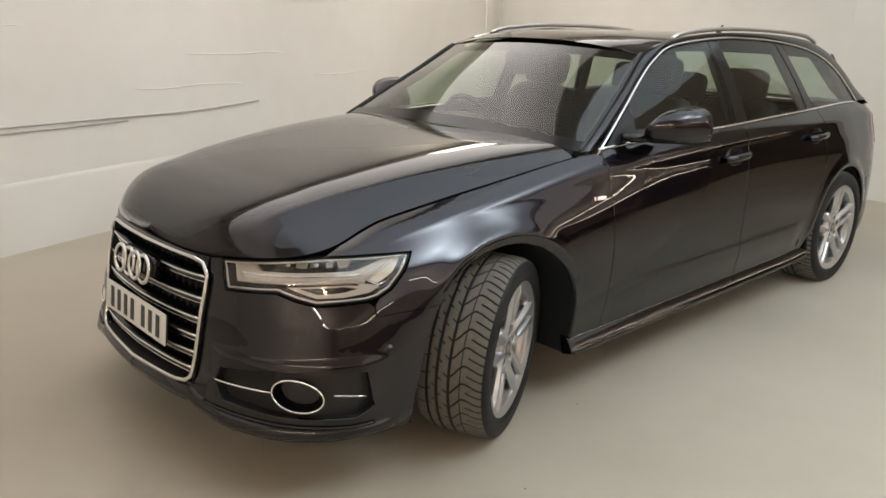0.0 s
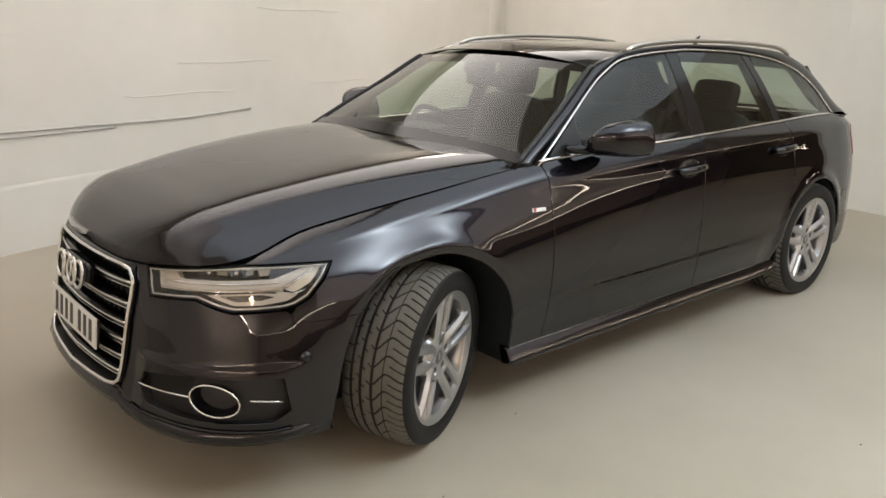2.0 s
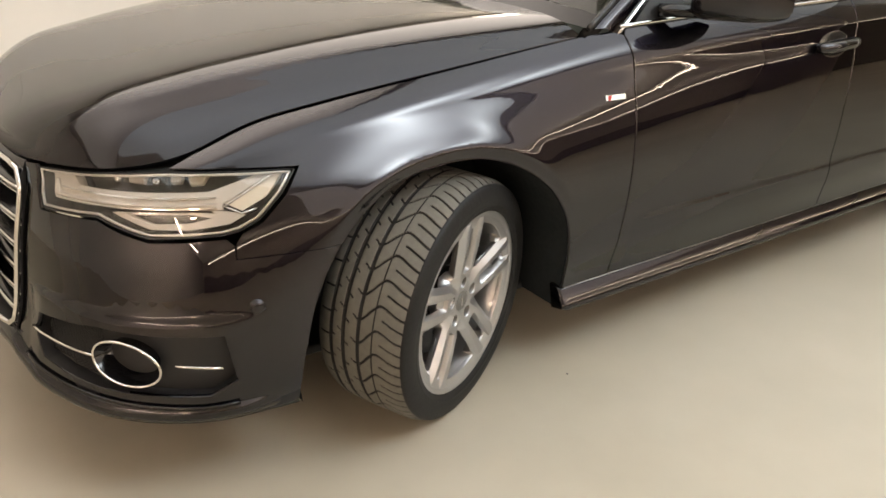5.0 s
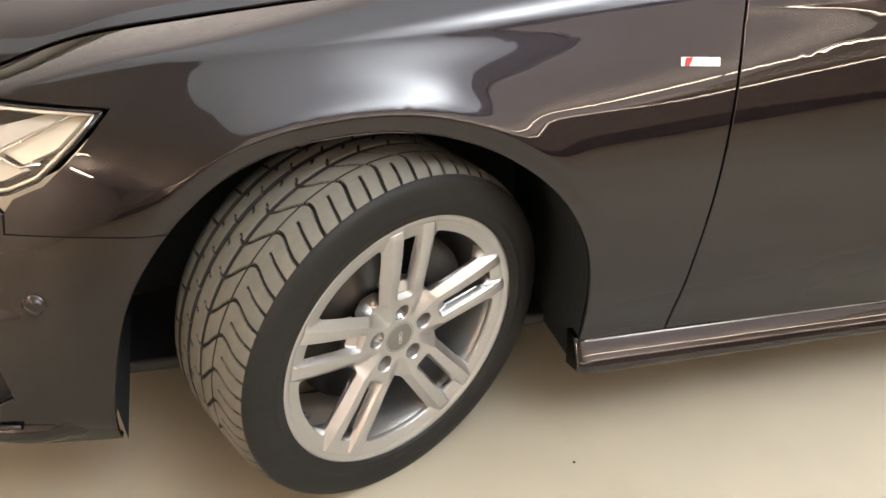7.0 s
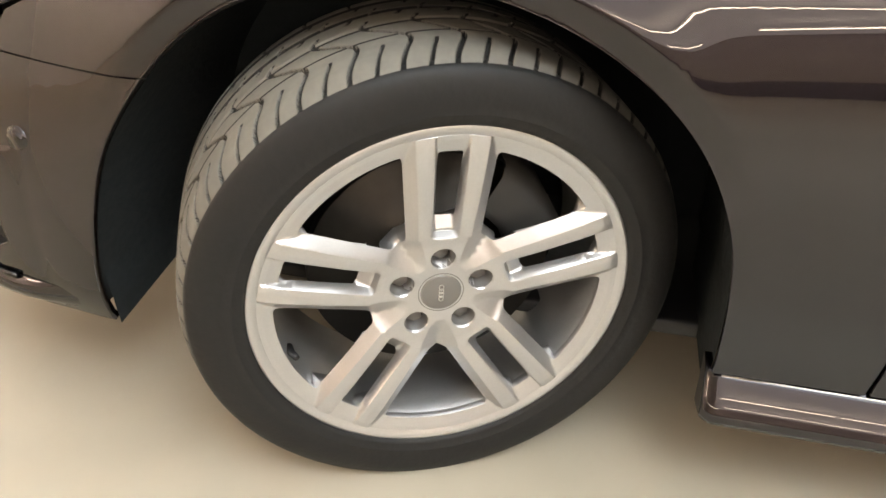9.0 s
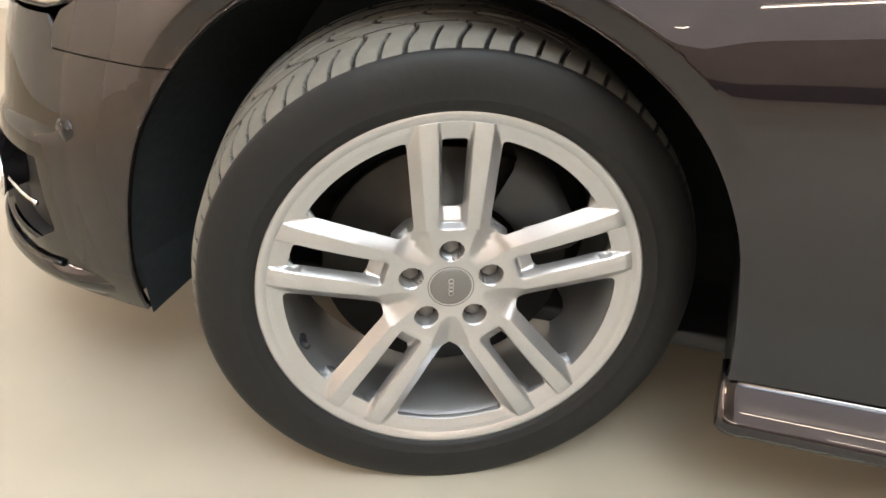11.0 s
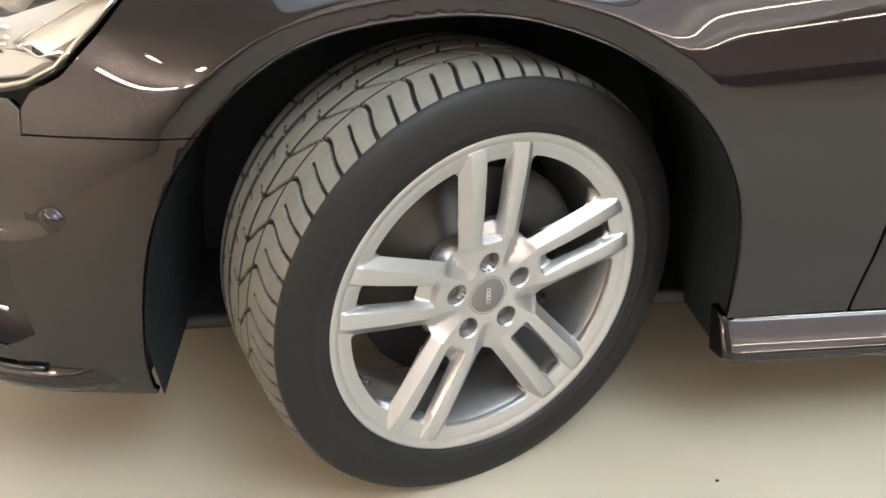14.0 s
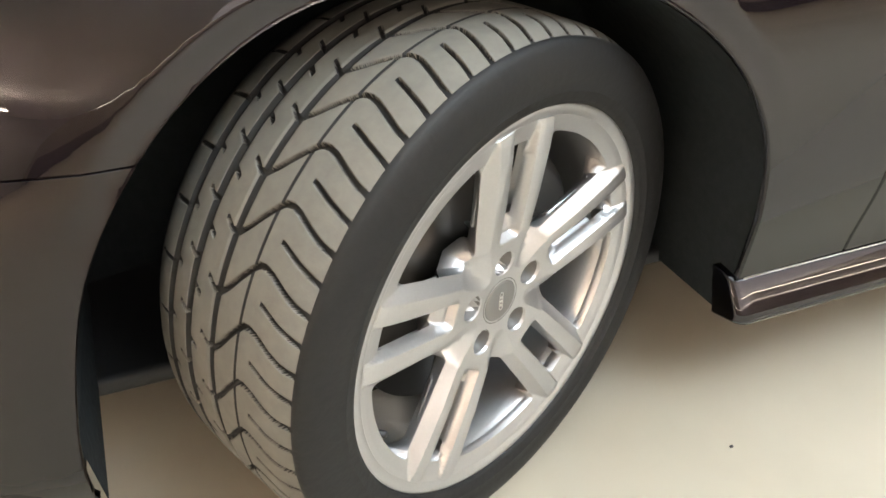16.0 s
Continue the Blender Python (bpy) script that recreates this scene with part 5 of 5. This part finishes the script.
b.inputs["Emission Color"].default_value, b.inputs["Emission Strength"].default_value = (1.0, 0.86, 0.78, 1), 92.0
for x, y in ((-5.9, -3.6), (-6.8, -6.8), (-7.7, -10.0)):
    batten(x, y, 2.44, 0, .09, turn=74, glow=WARM, drop=.42)


def ramp(m, where, along, start, end, low, high):
    """Rises smoothly from low to high between two distances along a flat direction."""
    dot, rise = node(m, "ShaderNodeVectorMath"), node(m, "ShaderNodeMapRange")
    dot.operation, rise.interpolation_type = "DOT_PRODUCT", "SMOOTHSTEP"
    dot.inputs[1].default_value = (*along, 0)
    for k, v in enumerate((start, end, low, high), 1):
        rise.inputs[k].default_value = v
    link(m, where, dot.inputs[0])
    link(m, dot.outputs["Value"], rise.inputs[0])
    return rise.outputs[0]


def times(m, values):
    """The product of several values."""
    out = values[0]
    for v in values[1:]:
        n = node(m, "ShaderNodeMath")
        n.operation = "MULTIPLY"
        link(m, out, n.inputs[0])
        link(m, v, n.inputs[1])
        out = n.outputs[0]
    return out


# unseen light over the bay, added as one sheet shaped to the wing's highlights
WASH = bpy.data.materials.new("diffuser_glow")
WASH.use_nodes = True
b = WASH.node_tree.nodes["Principled BSDF"]
where = node(WASH, "ShaderNodeTexCoord").outputs["Object"]
sum_of = None
# two bright spots in the glow, placed by the wing's highlights
for x, y, wide, power in ((1.1, -2.9, 1.4, 30.0), (2.7, -3.6, 1.4, 18.0)):
    pull = node(WASH, "ShaderNodeMapping")
    pull.inputs["Location"].default_value, pull.inputs["Scale"].default_value = (-x / wide, -y / wide, 0), (1 / wide, 1 / wide, 0)
    link(WASH, where, pull.inputs["Vector"])
    fade = node(WASH, "ShaderNodeTexGradient")
    fade.gradient_type = "QUADRATIC_SPHERE"
    link(WASH, pull.outputs[0], fade.inputs["Vector"])
    level = node(WASH, "ShaderNodeMath")
    level.operation = "MULTIPLY_ADD"
    level.inputs[1].default_value, level.inputs[2].default_value = power, 2.5
    link(WASH, fade.outputs["Fac"], level.inputs[0])
    if sum_of:
        link(WASH, sum_of, level.inputs[2])
    sum_of = level.outputs[0]
# dimmer towards its edges
edges = [ramp(WASH, where, (0, -1), -.1, 1.1, .75, 1), ramp(WASH, where, (.88, .47), -2.1, -1.2, .55, 1), ramp(WASH, where, (-1, 0), -4.4, -3.4, .5, 1)]
link(WASH, times(WASH, [sum_of] + edges), b.inputs["Emission Strength"])
b.inputs["Emission Color"].default_value = (0.68, 0.85, 1.0, 1)


def slab(corners, z0, z1):
    """A flat slab over the polygon of its corners."""
    bm = bmesh.new()
    face = bm.faces.new([bm.verts.new((x, y, z0)) for x, y in corners])
    top = bmesh.ops.extrude_face_region(bm, geom=[face])
    bmesh.ops.translate(bm, vec=(0, 0, z1 - z0), verts=[v for v in top["geom"] if isinstance(v, bmesh.types.BMVert)])
    bmesh.ops.recalc_face_normals(bm, faces=bm.faces)
    return bm


light = thing("ceiling_light", "unseen overhead light, added as one wide glowing sheet", "ceiling light", "ceiling lights")
light.matrix_basis = pose(0, 0, HIGH)
# its dim front end is added in place of plain lit ceiling
SHEET = [(-2.9, .1), (-2.6, -1.1), (-1.3, -1.6), (-1.15, -2.3), (-.05, -4.2), (5.5, -4.7), (5.5, .1)]
part("body", slab(inset(SHEET, -.05), -.05, -.001), HOUSING, light)
part("diffuser", slab(SHEET, -.075, -.048), WASH, light)
# an added, unseen glowing sheet along the wall side, to light the far wall
WALL_FILL = bpy.data.materials.new("wall_fill_glow")
WALL_FILL.use_nodes = True
b = WALL_FILL.node_tree.nodes["Principled BSDF"]
b.inputs["Emission Color"].default_value = (0.97, 0.98, 1.0, 1)
where = node(WALL_FILL, "ShaderNodeTexCoord").outputs["Object"]
link(WALL_FILL, times(WALL_FILL, [ramp(WALL_FILL, where, (0, 1), -1.3, -.5, .45, 1), ramp(WALL_FILL, where, (1, 0), -4.2, -.6, .8, 3.3)]), b.inputs["Emission Strength"])
light = thing("ceiling_light", "long glowing ceiling sheet added to light the far wall", "ceiling light", "ceiling lights")
light.matrix_basis = pose(.4, 1.55, HIGH, 0, 0, 17.8)
part("body", box(-6.3, 4.6, -1.35, 1.05, -.05, -.001, .008), HOUSING, light)
part("diffuser", box(-6.25, 4.55, -1.3, 1.0, -.083, -.046, .01), WALL_FILL, light)

# a faint glowing sheet, added in place of lit ceiling over the lane
LIT_CEILING = bpy.data.materials.new("lit_ceiling_glow")
LIT_CEILING.use_nodes = True
b = LIT_CEILING.node_tree.nodes["Principled BSDF"]
b.inputs["Emission Color"].default_value, b.inputs["Emission Strength"].default_value = (0.96, 0.95, 1.0, 1), 1.1
light = thing("ceiling_light", "long dim glowing sheet added in place of lit ceiling", "ceiling light", "ceiling lights")
light.matrix_basis = pose(3.6, -11.2, HIGH)
part("body", box(-4.55, 4.55, -6.25, 6.25, -.05, -.001, .008), HOUSING, light)
part("diffuser", box(-4.5, 4.5, -6.2, 6.2, -.075, -.048, .01), LIT_CEILING, light)

# specks of grit on the floor
for x, y, r in ((.37, -.95, .0028), (-.255, -1.22, .0025), (1.25, -1.97, .0035)):
    tagged(part("floor_grit", blob(x, y, r * .5, r, r * .7, r * .5), BLACK), "small dark speck of grit on the floor", "grit")
